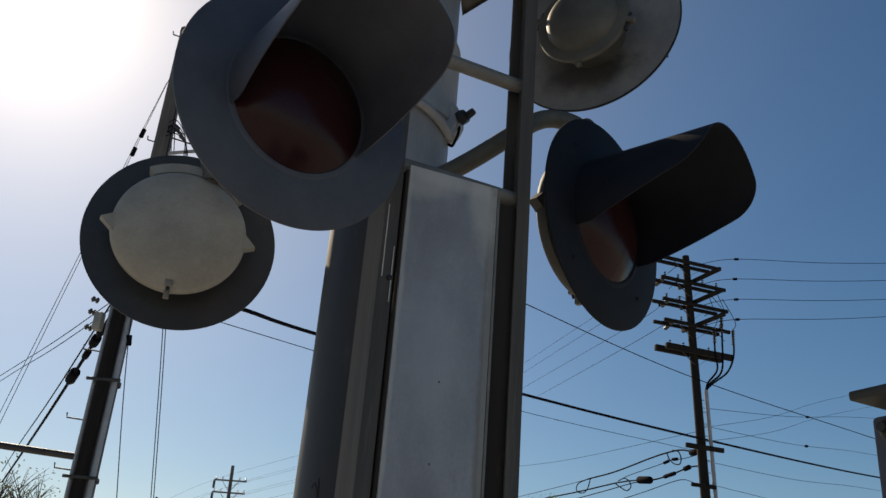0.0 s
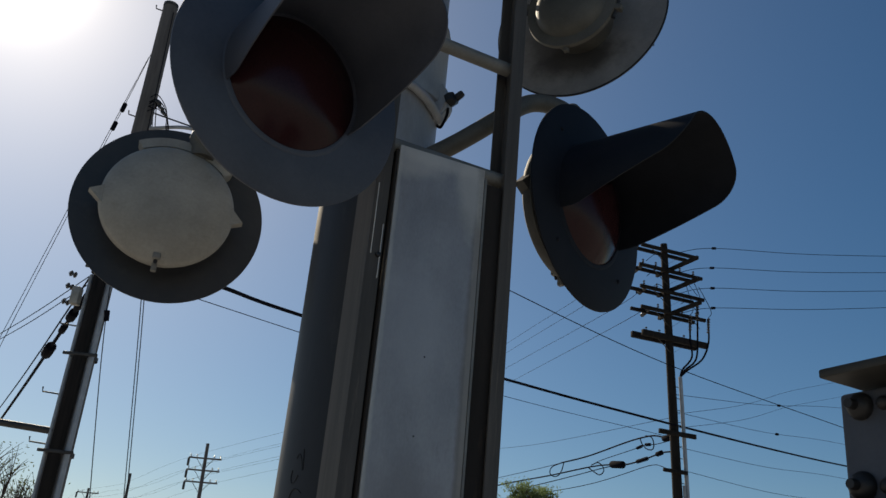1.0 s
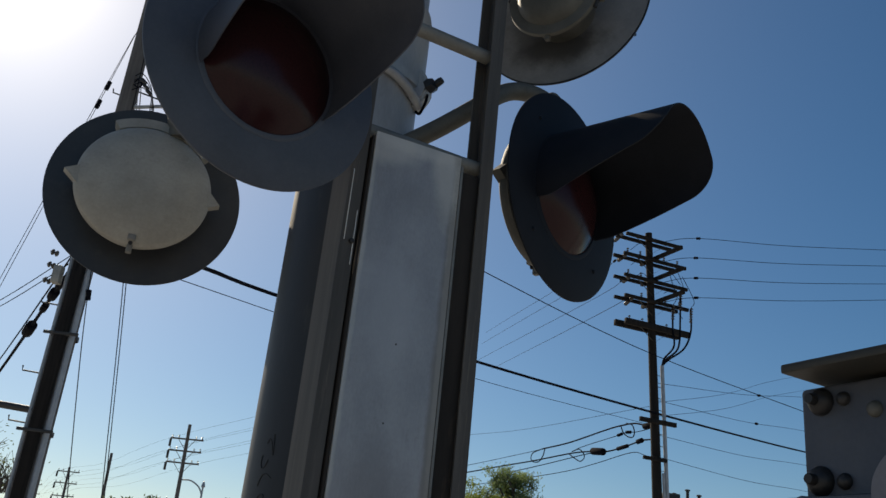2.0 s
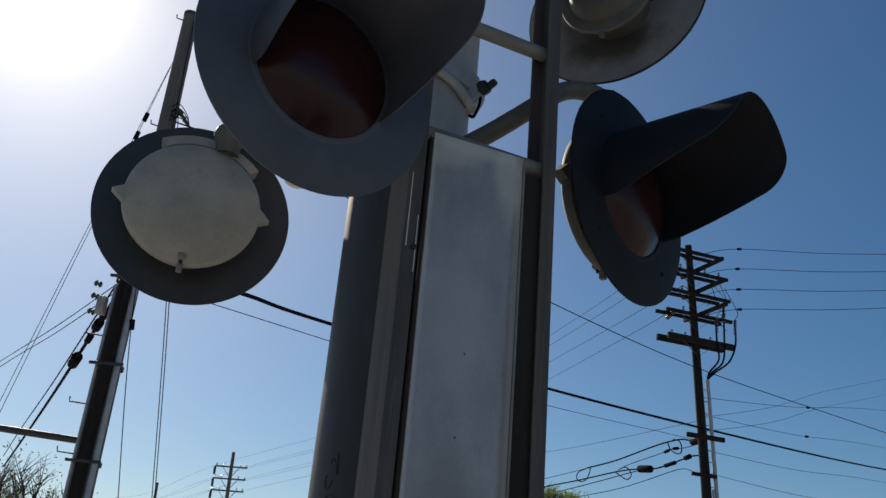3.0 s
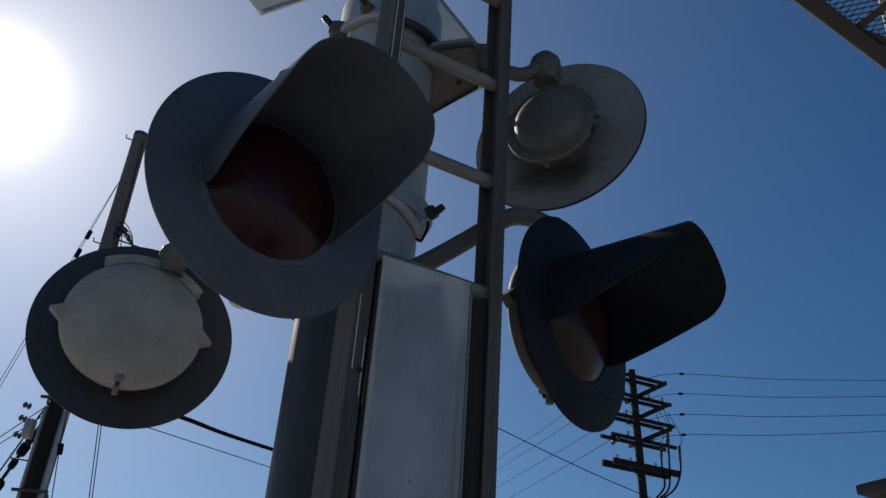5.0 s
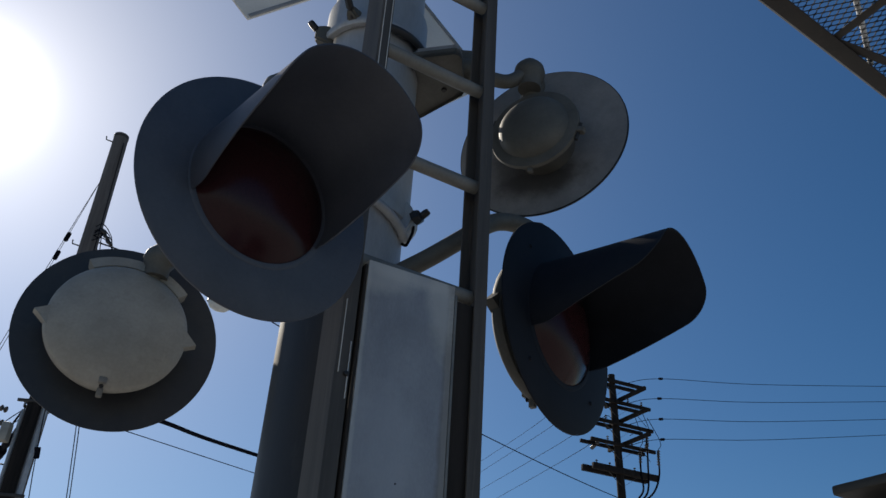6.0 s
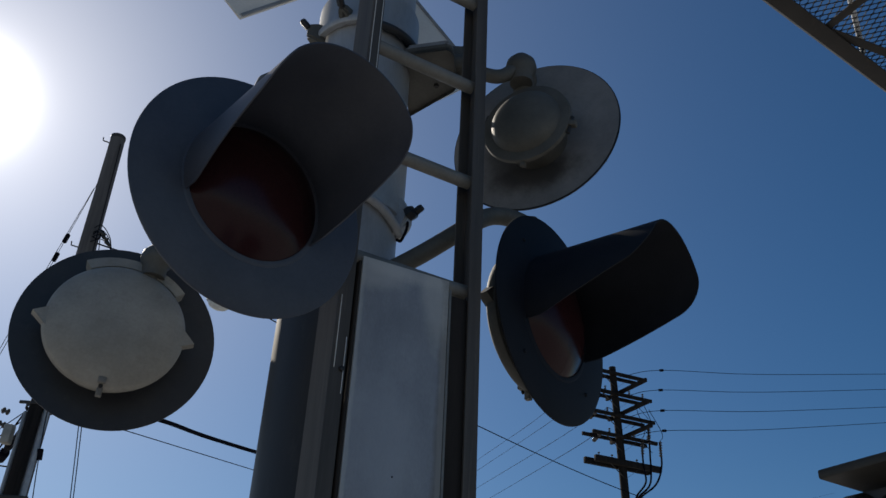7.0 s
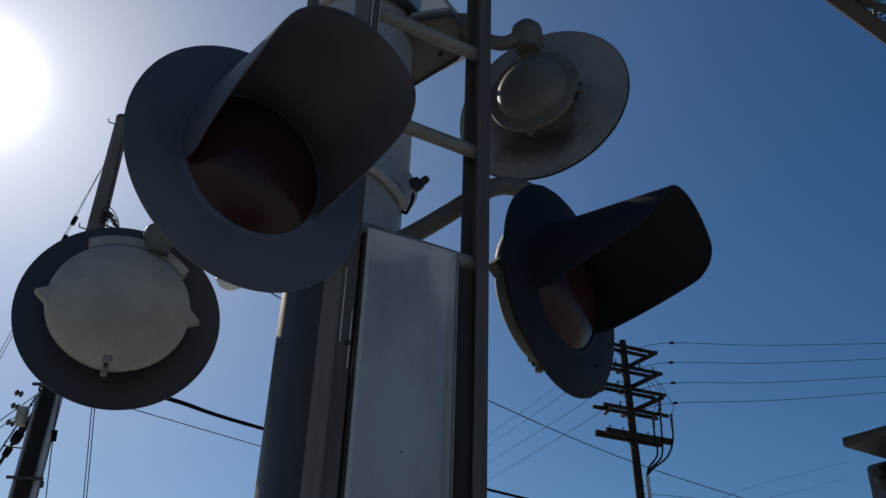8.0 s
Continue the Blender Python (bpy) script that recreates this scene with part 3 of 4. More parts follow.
# ---------------------------------------------------------------- junction box and crossbuck
jb = thing("junction_box", pose(-0.055, 1.87, 3.3), "grey metal junction box with a dark recessed underside", "junction box")


def prism(bm, corners, z0, z1, inset=0.0):
    """An upright prism on a footprint drawn in by inset."""
    cx, cy = sum(p[0] for p in corners) / len(corners), sum(p[1] for p in corners) / len(corners)
    pts = [(x + (cx - x) * inset, y + (cy - y) * inset) for x, y in corners]
    lo, hi = [bm.verts.new((x, y, z0)) for x, y in pts], [bm.verts.new((x, y, z1)) for x, y in pts]
    bm.faces.new(lo[::-1])
    bm.faces.new(hi)
    for k in range(len(pts)):
        bm.faces.new((lo[k], lo[(k + 1) % len(pts)], hi[(k + 1) % len(pts)], hi[k]))
    return bm


FOOT = [(-0.085, -0.112), (0.036, -0.142), (0.050, -0.135), (0.058, -0.118), (0.070, 0.015), (0.062, 0.032), (-0.075, 0.16)]
bm = prism(bmesh.new(), FOOT, 0.02, 0.05, 0.06)
bmesh.ops.bevel(bm, geom=list(bm.edges), offset=0.008, segments=2, affect="EDGES")
part("body", bm, GALV, jb)
bm = prism(bmesh.new(), FOOT, -0.002, 0.024)
low = min(bm.faces, key=lambda q: q.calc_center_median().z)
bmesh.ops.inset_individual(bm, faces=[low], thickness=0.012)
bmesh.ops.translate(bm, verts=list(low.verts), vec=(0, 0, 0.014))
part("bottom_rim", bm, CASTING, jb, "dark recessed bottom cover")
for x, y in ((-0.02, -0.05), (0.01, 0.02)):
    bm = bmesh.new()
    hex_bolt(bm, axis_matrix((x, y, 0.012), (0, 0, -1), (0, 1, 0)), 0.008, 0.008, 0.002)
    part("plate_bolt", bm, BOLT, jb)
part("hub", lathe(bmesh.new(), [(0.026, 0.0), (0.03, 0.01), (0.03, 0.05), (0.024, 0.055), (0, 0.055)], 24, axis_matrix((0.04, -0.02, 0.06), (1, 0, 0))), CASTING, jb)

bm = bmesh.new()
box(bm, 0.06, -0.005, 0.085, 0.15, 0.06, 0.085, 0.012)
part("arm_bracket", bm, CASTING, jb, "dark cast bracket for the pipe arm")
bm = bmesh.new()
hex_bolt(bm, axis_matrix((0.02, -0.036, 0.105), (0, -1, 0)), 0.011, 0.014, 0.01)
part("bracket_bolt", bm, BOLT, jb)

cb = thing("crossbuck_sign", pose(-0.323, 2.012, 3.97, 0, 0, 23), "white crossed boards of a railway crossing sign on the mast", "sign")
for tilt, shift, y, lift in ((45, 0.033, 0.006, 0.035), (-45, 0.114, 0.02, 0.006)):
    bm = bmesh.new()
    turn = Matrix.Translation((-0.097, 0, 0)) @ Matrix.Rotation(radians(tilt), 4, "Y")
    box(bm, shift, y, lift, 1.22, 0.01, 0.229, 0.003, turn)
    board = part("board", bm, WHITE_SIGN, cb)
    for side in (-1, 1):
        part("edge_trim", box(bmesh.new(), shift, y - 0.004, lift + side * 0.107, 1.2, 0.01, 0.012, 0.001, turn), GALV, board)


# ---------------------------------------------------------------- steel gate cabinet close by
CAB = Matrix.Translation((0.510, 0.958, 0.004)) @ Matrix.Rotation(math.atan2(-0.141, 0.087), 4, "Z")
cab = thing("gate_mechanism", CAB, "grey steel gate mechanism with overhanging lid and big bolts", "gate machine")
part("case", box(bmesh.new(), 0.25, 0.20, 0.918, 0.5, 0.4, 1.834, 0.006), CABINET, cab)
bm = bmesh.new()
box(bm, 0.275, 0.18, 1.848, 0.522, 0.47, 0.012, 0.003)
part("lid", bm, LID, cab, "dark overhanging sheet steel lid")


def dome(bm, u, z, r, h):
    return lathe(bm, [(0, h), (r * 0.45, h * 0.93), (r * 0.8, h * 0.65), (r, h * 0.2), (r, 0), (0, 0)], 24, axis_matrix((u, 0.0, z), (0, -1, 0)))


for u, z, r in ((0.031, 1.814, 0.0175), (0.024, 1.716, 0.0185)):
    bm = dome(bmesh.new(), u, z, r, 0.016)
    lathe(bm, [(0, 0.012), (0.006, 0.012), (0.007, 0.01), (0.007, 0), (0, 0)], 12, axis_matrix((u, -0.014, z), (0, -1, 0)))
    part("large_bolt", bm, BOLT, cab)
for u, z, r in ((0.063, 1.814, 0.009), (0.104, 1.796, 0.010), (0.057, 1.714, 0.010)):
    part("small_bolt", dome(bmesh.new(), u, z, r, 0.009), BOLT if u != 0.104 else CASTING, cab)
part("ledge", box(bmesh.new(), 0.12, -0.014, 1.683, 0.26, 0.03, 0.022, 0.004), CABINET, cab)
mid = smooth_path([(0.1235, 0, 1.44), (0.1235, 0, 1.59), (0.124, 0, 1.685), (0.131, 0, 1.712), (0.15, 0, 1.728), (0.19, 0, 1.738)], 6)
bm, rows = bmesh.new(), []
for i, c in enumerate(mid):
    way = (mid[min(i + 1, len(mid) - 1)] - mid[max(i - 1, 0)]).normalized()
    side = Vector((way.z, 0, -way.x)) * 0.0165
    rows.append([bm.verts.new((c + side * e + Vector((0, y, 0)))) for e, y in ((-1, -0.026), (-0.85, -0.031), (0.85, -0.031), (1, -0.026), (1, -0.022), (-1, -0.022))])
for p, q in zip(rows, rows[1:]):
    for k in range(6):
        bm.faces.new((p[k], p[(k + 1) % 6], q[(k + 1) % 6], q[k]))
bm.faces.new(rows[0])
bm.faces.new(rows[-1][::-1])
part("strap", bm, CABINET_PALE, cab, "flat pale strap bent over the case")
part("gate_arm_bracket", beam(bmesh.new(), (-0.09, 0.03, 1.664), (0.012, -0.012, 1.676), 0.016, 0.045, 0.003), CABINET_PALE, cab)


# ---------------------------------------------------------------- overhead walkway
E1, E2 = Vector((1.437, 2.79, 4.7)), Vector((2.322, 3.41, 4.7))
along = (E2 - E1).normalized()
inward = Vector((along.y, -along.x, 0))
walkway = thing("overhead_walkway", pose(0, 0, 0), "dark steel walkway with expanded metal deck high overhead", "walkway")
A0, B0 = E1 - along * 1.4, E2 + along * 1.0
WALK_W = 0.9
for off in (0.056, WALK_W):
    bm = bmesh.new()
    beam(bm, A0 + inward * off, B0 + inward * off, 0.077, 0.008, 0.001)
    part("edge_beam", bm, WALK_STEEL, walkway)
    # paler metal than the beam, to draw the sunlit line along its edge
    bm = beam(bmesh.new(), A0 + inward * (off - 0.0435) + Vector((0, 0, 0.046)), B0 + inward * (off - 0.0435) + Vector((0, 0, 0.046)), 0.008, 0.1, 0.001)
    part("toe_plate", bm, GALV, walkway, "upright edge plate coloured pale for its sunlit line")
hub = Vector((1.77, 2.94, 4.712))
for tip in (hub + (Vector((1.87, 2.74, 4.712)) - hub) * 3.6, hub + (Vector((2.17, 3.09, 4.712)) - hub) * 2.2):
    part("brace", beam(bmesh.new(), hub, tip, 0.045, 0.006, 0.001), WALK_STEEL, walkway)
part("conduit", tube(bmesh.new(), [Vector((1.65, 2.5, 4.78)), Vector((1.85, 2.80, 4.78)), Vector((2.06, 3.15, 4.78))], 0.014, 10), WHITE_SIGN, walkway, "white painted conduit")
L_deck = (B0 - A0).length
bm = bmesh.new()
# expanded metal: long strands across the walkway, two legs to each diamond
LONG, SHORT = 0.06, 0.0195
nx, ny = int(L_deck / SHORT), int((WALK_W - 0.06) / LONG)
for i in range(nx):
    for j in range(ny):
        shift = 0.5 * LONG if i % 2 else 0.0
        a = A0 + along * (i * SHORT) + inward * (0.05 + j * LONG + shift) + Vector((0, 0, 0.016))
        for s in (-1, 1):
            c = a + along * (SHORT * 0.2) + inward * (s * LONG * 0.2)
            d = a + along * SHORT + inward * (s * LONG * 0.5) + Vector((0, 0, 0.004))
            c2 = d - along * (SHORT * 0.2) - inward * (s * LONG * 0.2)
            for p, q in ((a, c), (c, c2), (c2, d)):
                run = (q - p).normalized()
                w = Vector((-run.y, run.x, 0)) * 0.0017
                v = [bm.verts.new(k) for k in (p - w, p + w, q + w, q - w)]
                t = [bm.verts.new(k.co + Vector((0, 0, 0.004))) for k in v]
                bm.faces.new(v[::-1])
                bm.faces.new(t)
                for k in range(4):
                    bm.faces.new((v[k], v[(k + 1) % 4], t[(k + 1) % 4], t[k]))
me = bpy.data.meshes.new("deck_mesh")
bm.to_mesh(me)
bm.free()
me.materials.append(WALK_STEEL)
deck = new("expanded_metal", me)
deck.parent = walkway
tagged(deck, "dark diamond-pattern expanded metal deck", kind="stuff")
# the legs that carry the walkway stand out of view behind
for p in (B0 + inward * 0.06, B0 + inward * 0.85):
    part("leg", beam(bmesh.new(), (p.x, p.y, 0), (p.x, p.y, 4.70), 0.12, 0.12, 0.004), WALK_STEEL, walkway)


# ---------------------------------------------------------------- right-hand power pole
POLE_TOP, POLE_BASE = Vector((6.42, 31.0, 15.55)), Vector((7.045, 31.0, 0.0))


def on_pole(z):
    t = z / POLE_TOP.z
    return POLE_BASE + (POLE_TOP - POLE_BASE) * t


power_pole = thing("power_pole", pose(*POLE_BASE), "tall dark wooden power pole crowded with crossarms and insulators", "utility pole")
INV = Matrix.Translation(-POLE_BASE)


def pp(bm, name, mat, parent=None, label=""):
    bmesh.ops.transform(bm, matrix=INV, verts=bm.verts)
    return part(name, bm, mat, parent or power_pole, label)


pp(tube(bmesh.new(), [POLE_BASE, on_pole(5), on_pole(10), POLE_TOP], 0.2, 20, 0.13), "pole", WOOD)
YAW = radians(23)
AX, BX = Vector((math.cos(YAW), math.sin(YAW), 0)), Vector((math.sin(YAW), -math.cos(YAW), 0))


def insulator(bm, base, way, n=3, r=0.055, step=0.07):
    """A string of porcelain sheds."""
    m = axis_matrix(base, way, (0.3, 0.2, 0.9) if abs(Vector(way).z) < 0.9 else (1, 0, 0))
    for k in range(n):
        lathe(bm, [(0, k * step + step * 0.8), (r * 0.4, k * step + step * 0.75), (r, k * step + step * 0.3), (r * 0.9, k * step + step * 0.15), (r * 0.3, k * step), (0, k * step)], 10, m)


for z, left, right in ((15.22, 1.27, 1.2), (14.4, 1.4, 1.35), (13.55, 1.4, 1.37), (12.75, 1.4, 1.37), (11.77, 1.4, 1.35)):
    c = on_pole(z)
    big = z < 12
    for side in (-1, 1):
        bm = bmesh.new()
        off = BX * side * 0.2
        shift = AX * (0.14 if side > 0 else -0.05)
        beam(bm, c - AX * left + off + shift, c + AX * right + off + shift, 0.10 if not big else 0.14, 0.125 if not big else 0.22, 0.01)
        pp(bm, "crossarm", WOOD)
    for s in (-1, 1):
        bm = bmesh.new()
        beam(bm, c + AX * s * 0.75 + BX * 0.2, on_pole(z - 0.55) + BX * 0.12, 0.04, 0.008)
        pp(bm, "arm_brace", STEEL_DARK)
BUCK = Vector((0.47, -0.88, 0)).normalized()
for z in (14.55, 13.73, 12.83):
    c = on_pole(z) + AX * 0.19
    pp(beam(bmesh.new(), c - BUCK * 0.75, c + BUCK * 1.55, 0.11, 0.14, 0.01), "buck_arm", WOOD)
for z in (8.33, 7.03):
    c = on_pole(z)
    bm = bmesh.new()
    beam(bm, c - AX * (0.75 if z > 8 else 0.65) + BX * 0.2, c + AX * (0.75 if z > 8 else 0.3) + BX * 0.2, 0.1, 0.16 if z > 8 else 0.12, 0.01)
    pp(bm, "telecom_arm", WOOD)
# pin insulators on the arms, and strings towards the line
rnd = random.Random(4)
for z in (14.4, 13.55, 12.75, 11.77):
    for x in (-1.1, -0.55, 0.5, 1.1):
        if rnd.random() < 0.75:
            bm = bmesh.new()
            insulator(bm, on_pole(z) + AX * x + Vector((0, 0, 0.09)) + BX * 0.2, (0, 0, 1), 2, 0.05, 0.08)
            pp(bm, "pin_insulator", PORCELAIN)
# riser: cables drop from the arm ends into a conduit
RISER = on_pole(10.42) + AX * 0.32 + BX * 0.1
for k, (x, z) in enumerate(((0.75, 12.75), (1.1, 13.2), (1.55, 12.8))):
    top = on_pole(z) + AX * x + BX * 0.3
    bm = bmesh.new()
    tube(bm, smooth_path([top, top + Vector((0, 0, -0.9)), on_pole(11.2) + AX * (0.35 + x * 0.55) + BX * 0.25, on_pole(10.7) + AX * (0.4 + 0.1 * k) + BX * 0.15, RISER], 8), 0.035, 8)
    pp(bm, "riser_cable", RUBBER)
    bm = bmesh.new()
    insulator(bm, top - Vector((0, 0, 0.55)), (0.05, 0, 1), 6, 0.07, 0.1)
    pp(bm, "cable_termination", PORCELAIN)
    bm = bmesh.new()
    tube(bm, smooth_path([top, top + AX * 0.15 + Vector((0, 0, 0.35)), on_pole(z + 1.1) + AX * (x * 0.7) + BX * 0.5], 8), 0.012, 6)
    pp(bm, "jumper_wire", RUBBER)
for k in range(6):
    z = (14.7, 14.1, 13.5, 13.1, 12.5, 13.8)[k]
    s = (-1, -1, -1, 1, 1, 1)[k]
    a = on_pole(z) + AX * s * 0.3 + BX * 0.4
    bm = bmesh.new()
    tube(bm, smooth_path([a, a + AX * s * 0.35 + Vector((0, 0, 0.16)), a + AX * s * 0.8 + Vector((0, 0, -0.22))], 8), 0.011, 6)
    pp(bm, "jumper_wire", RUBBER)
bm = tube(bmesh.new(), [POLE_BASE + AX * 0.36 + BX * 0.1, on_pole(5) + AX * 0.34 + BX * 0.1, RISER], 0.07, 16)
pp(bm, "riser_conduit", CONDUIT, None, "pale grey riser conduit strapped to the pole")
bm = tube(bmesh.new(), [POLE_BASE + AX * 0.2 + BX * 0.2, on_pole(6.6) + AX * 0.16 + BX * 0.18], 0.05, 12)
pp(bm, "small_conduit", CONDUIT)
for k in range(14):
    z = 4.6 + 0.42 * k
    bm = tube(bmesh.new(), [on_pole(z), on_pole(z) + AX * 0.33], 0.012, 6)
    pp(bm, "pole_step", STEEL_DARK)


# ---------------------------------------------------------------- overhead wires
def wire(points, r, label, steps=10, name="overhead_wire", group="overhead wires", beads=(), mat=RUBBER):
    """A wire hanging through points; beads: (share along it, length, radius) of splices or insulators on it."""
    w = thing(name, pose(*points[0]), label, "wire", group)
    inv = Matrix.Translation(-Vector(points[0]))
    path = smooth_path(points, steps)
    bm = tube(bmesh.new(), path, r, 6)
    bmesh.ops.transform(bm, matrix=inv, verts=bm.verts)
    part("strand", bm, mat, w)
    for share, length, rad in beads:
        i = min(len(path) - 2, int(share * (len(path) - 1)))
        t = share * (len(path) - 1) - i
        p = path[i].lerp(path[i + 1], t)
        d = (path[i + 1] - path[i]).normalized()
        bm = lathe(bmesh.new(), [(0, -length / 2), (rad * 0.88, -length / 2), (rad, -length * 0.46), (rad, length * 0.46), (rad * 0.88, length / 2), (0, length / 2)], 10, axis_matrix(p, d, (0.1, 0.2, 1)))
        bmesh.ops.transform(bm, matrix=inv, verts=bm.verts)
        part("splice", bm, mat, w)
    return w


wire([(-5.85, 12.5, 6.42), (-4.64, 14, 6.551), (-3.95, 17, 7.142), (0.245, 23, 7.774), (6.6, 30.7, 8.62), (17.08, 45, 10.655), (30, 63, 13.6)], 0.042, "thick black telephone cable strung between the poles")
wire([(-5.85, 12.5, 6.2), (-5.09, 14, 6.323), (0.238, 23, 7.311), (6.5, 30.8, 8.2)], 0.009, "thin black wire strung below the thick cable")
wire([(-5.95, 12.4, 9.0), (-4.282, 14, 9.152), (-3.075, 16, 9.256), (0.244, 20, 9.208), (5.48, 26, 9.352), (12.247, 32, 9.492), (22, 41, 9.9)], 0.014, "dark overhead wire crossing in front of the far pole")
for z, ze in ((15.523, 17.012), (14.712, 16.267), (13.899, 15.46), (13.115, 14.738)):
    a, b = Vector((8.2 if z > 15 else 8.1, 31, z)), Vector((15.35, 34, ze))
    wire([on_pole(min(z - 0.45, 15.3)) + BX * 0.3 + AX * 0.1, a, a.lerp(b, 0.5) - Vector((0, 0, 0.06)), b, b + (b - a) * 1.2 + Vector((0, 0, 0.25))], 0.011, "thin line wire with an insulator near the pole", beads=((0.26, 0.16, 0.05),))
for k, (a, b) in enumerate((((4.884, 40, 17.067), (2.794, 55, 19.831)), ((5.07, 38, 16.024), (2.745, 55, 19.101)), ((5.54, 36, 14.806), (2.677, 55, 17.917)), ((5.416, 33, 13.157), (3.465, 55, 17.293)))):
    a, b = Vector(a), Vector(b)
    z = (15.22, 14.4, 13.55, 12.75)[k]
    bm = bmesh.new()
    insulator(bm, on_pole(z) - AX * (1.2 - 0.12 * k), a - on_pole(z) + AX * 1.2, 9, 0.08, 0.14)
    pp(bm, "strain_insulator", PORCELAIN)
    wire([on_pole(z) - AX * 1.2, a, b, b + (b - a) * 0.8], 0.011, "thin line wire running away behind the mast", beads=((0.08, 0.3, 0.05), (0.16, 0.25, 0.045)))
wire([(6.65, 31.07, 8.40), (6.56, 31.33, 8.28), (6.25, 32.20, 8.50), (5.90, 33.11, 8.56), (5.48, 34.13, 8.54), (4.41, 36.42, 8.37), (3.47, 38.16, 8.31)], 0.03, "black telephone cable ending in a splice case", beads=((0.16, 0.6, 0.11),))
wire([(6.66, 31.07, 7.76), (6.43, 31.73, 7.82), (6.24, 32.27, 7.79), (5.96, 33.00, 7.74), (5.55, 34.02, 7.72), (5.11, 35.00, 7.84), (4.48, 36.31, 7.92), (3.16, 38.74, 7.87), (1.74, 41.04, 7.82), (0.15, 43.33, 7.70), (-4.04, 48.45, 7.34)], 0.028, "black telephone cable carrying three splice cases", beads=((0.13, 0.32, 0.09), (0.3, 0.7, 0.075), (0.46, 0.8, 0.14)))
wire([(3.47, 38.16, 8.31), (2.75, 39.40, 8.25), (0.12, 43.33, 8.02), (-4.07, 48.45, 7.58)], 0.012, "thin telephone wire running on past the loop")
wire([(6.71, 31.37, 8.22), (6.36, 32.39, 8.24), (6.09, 33.08, 8.32), (5.83, 33.74, 8.28), (4.91, 35.81, 8.16), (4.57, 36.50, 8.05)], 0.014, "thin telephone wire with small clamps", beads=((0.35, 0.3, 0.06), (0.55, 0.3, 0.06)))
wire([(6.67, 31.07, 7.08), (6.44, 31.73, 7.33), (6.27, 32.20, 7.46), (5.97, 33.00, 7.47), (5.31, 34.60, 7.36), (4.46, 36.42, 7.25), (3.20, 38.74, 7.20), (0.44, 43.00, 7.10)], 0.014, "thin drooping service wire")
wire([(5.58, 34.22, 7.78), (4.97, 35.56, 7.81), (4.06, 37.38, 7.73), (3.07, 39.16, 7.63), (1.68, 41.38, 7.48)], 0.018, "thin black cable under the splice case")
for loop in ([(5.90, 33.11, 8.56), (5.96, 32.96, 8.30), (6.08, 32.67, 8.09), (6.21, 32.34, 8.03), (6.24, 32.24, 8.22), (6.18, 32.38, 8.47), (6.04, 32.74, 8.59)],
             [(4.41, 36.45, 7.92), (4.60, 36.09, 7.70), (4.78, 35.73, 7.54), (4.90, 35.47, 7.65), (4.86, 35.55, 7.86), (4.71, 35.84, 8.03), (4.51, 36.24, 7.98)],
             [(3.57, 37.98, 8.32), (3.51, 38.13, 8.02), (3.38, 38.38, 7.81), (3.19, 38.71, 7.82), (3.07, 38.89, 7.98), (3.14, 38.74, 8.21), (3.47, 38.16, 8.31)]):
    wire(loop, 0.022, "slack loop of black telephone cable", name="cable_loop", group="cable loops")
for a, b, bead in (((6.6, 31, 9.77), (19.03, 50, 14.75), 0.31), ((6.6, 31, 9.17), (18.93, 50, 12.84), 0.3), ((6.6, 31, 7.95), (18.92, 50, 10.93), 0.0), ((6.6, 31, 7.2), (19.0, 50, 9.5), 0.0)):
    a, b = Vector(a), Vector(b)
    wire([a, a.lerp(b, 0.5) - Vector((0, 0, 0.15)), b, b + (b - a) * 0.8, b + (b - a) * 2.5], 0.01, "thin faint wire running on past the pole", beads=((bead, 0.3, 0.06),) if bead else ())
for a, b in (((6.7, 31.3, 8.6), (17.268, 50.0, 14.618)), ((6.7, 31.3, 9.1), (17.316, 50.0, 15.493)), ((6.7, 31.3, 9.0), (-0.937, 55.0, 11.449))):
    a, b = Vector(a), Vector(b)
    wire([a, a.lerp(b, 0.5) - Vector((0, 0, 0.2)), b, b + (b - a) * 0.8, b + (b - a) * 2.5], 0.008, "thin faint wire far behind the pole")



# ---------------------------------------------------------------- left-hand pole with guys and telephone cables
LP = Vector((-5.95, 12.5, 0))
left_pole = thing("telephone_pole", pose(*LP), "tall brown wooden pole with conduit and step brackets", "utility pole")
part("pole", tube(bmesh.new(), [(0, 0, 0), (0, 0, 4), (0, 0, 8), (-0.03, 0, 11.19)], 0.195, 28, 0.125), WOOD_PALE, left_pole)
part("pole_cap", lathe(bmesh.new(), [(0.126, 11.16), (0.131, 11.17), (0.128, 11.23), (0, 11.24)], 28, Matrix.Translation((-0.03, 0, 0))), STEEL_DARK, left_pole)
part("cable_guard", box(bmesh.new(), 0.02, -0.17, 3.4, 0.17, 0.14, 6.8, 0.03), WOOD, left_pole, "dark cable guard running up the pole")
part("pole_conduit", tube(bmesh.new(), [(0.17, -0.12, 0), (0.155, -0.11, 6.2)], 0.045, 14), CONDUIT, left_pole)
part("pole_conduit", tube(bmesh.new(), [(-0.15, -0.13, 0), (-0.14, -0.12, 6.0)], 0.03, 14), CONDUIT, left_pole)
for z in (3.3, 4.72, 6.1, 8.05):
    bm = bmesh.new()
    beam(bm, (-0.22, -0.23, z + 0.01), (0.3, -0.23, z), 0.035, 0.045, 0.005)
    part("standoff_bracket", bm, STEEL_DARK, left_pole)
    bm = bmesh.new()
    lathe(bm, [(0.2, z - 0.03), (0.205, z - 0.03), (0.205, z + 0.03), (0.2, z + 0.03)], 28)
    part("strap_band", bm, STEEL_DARK, left_pole)
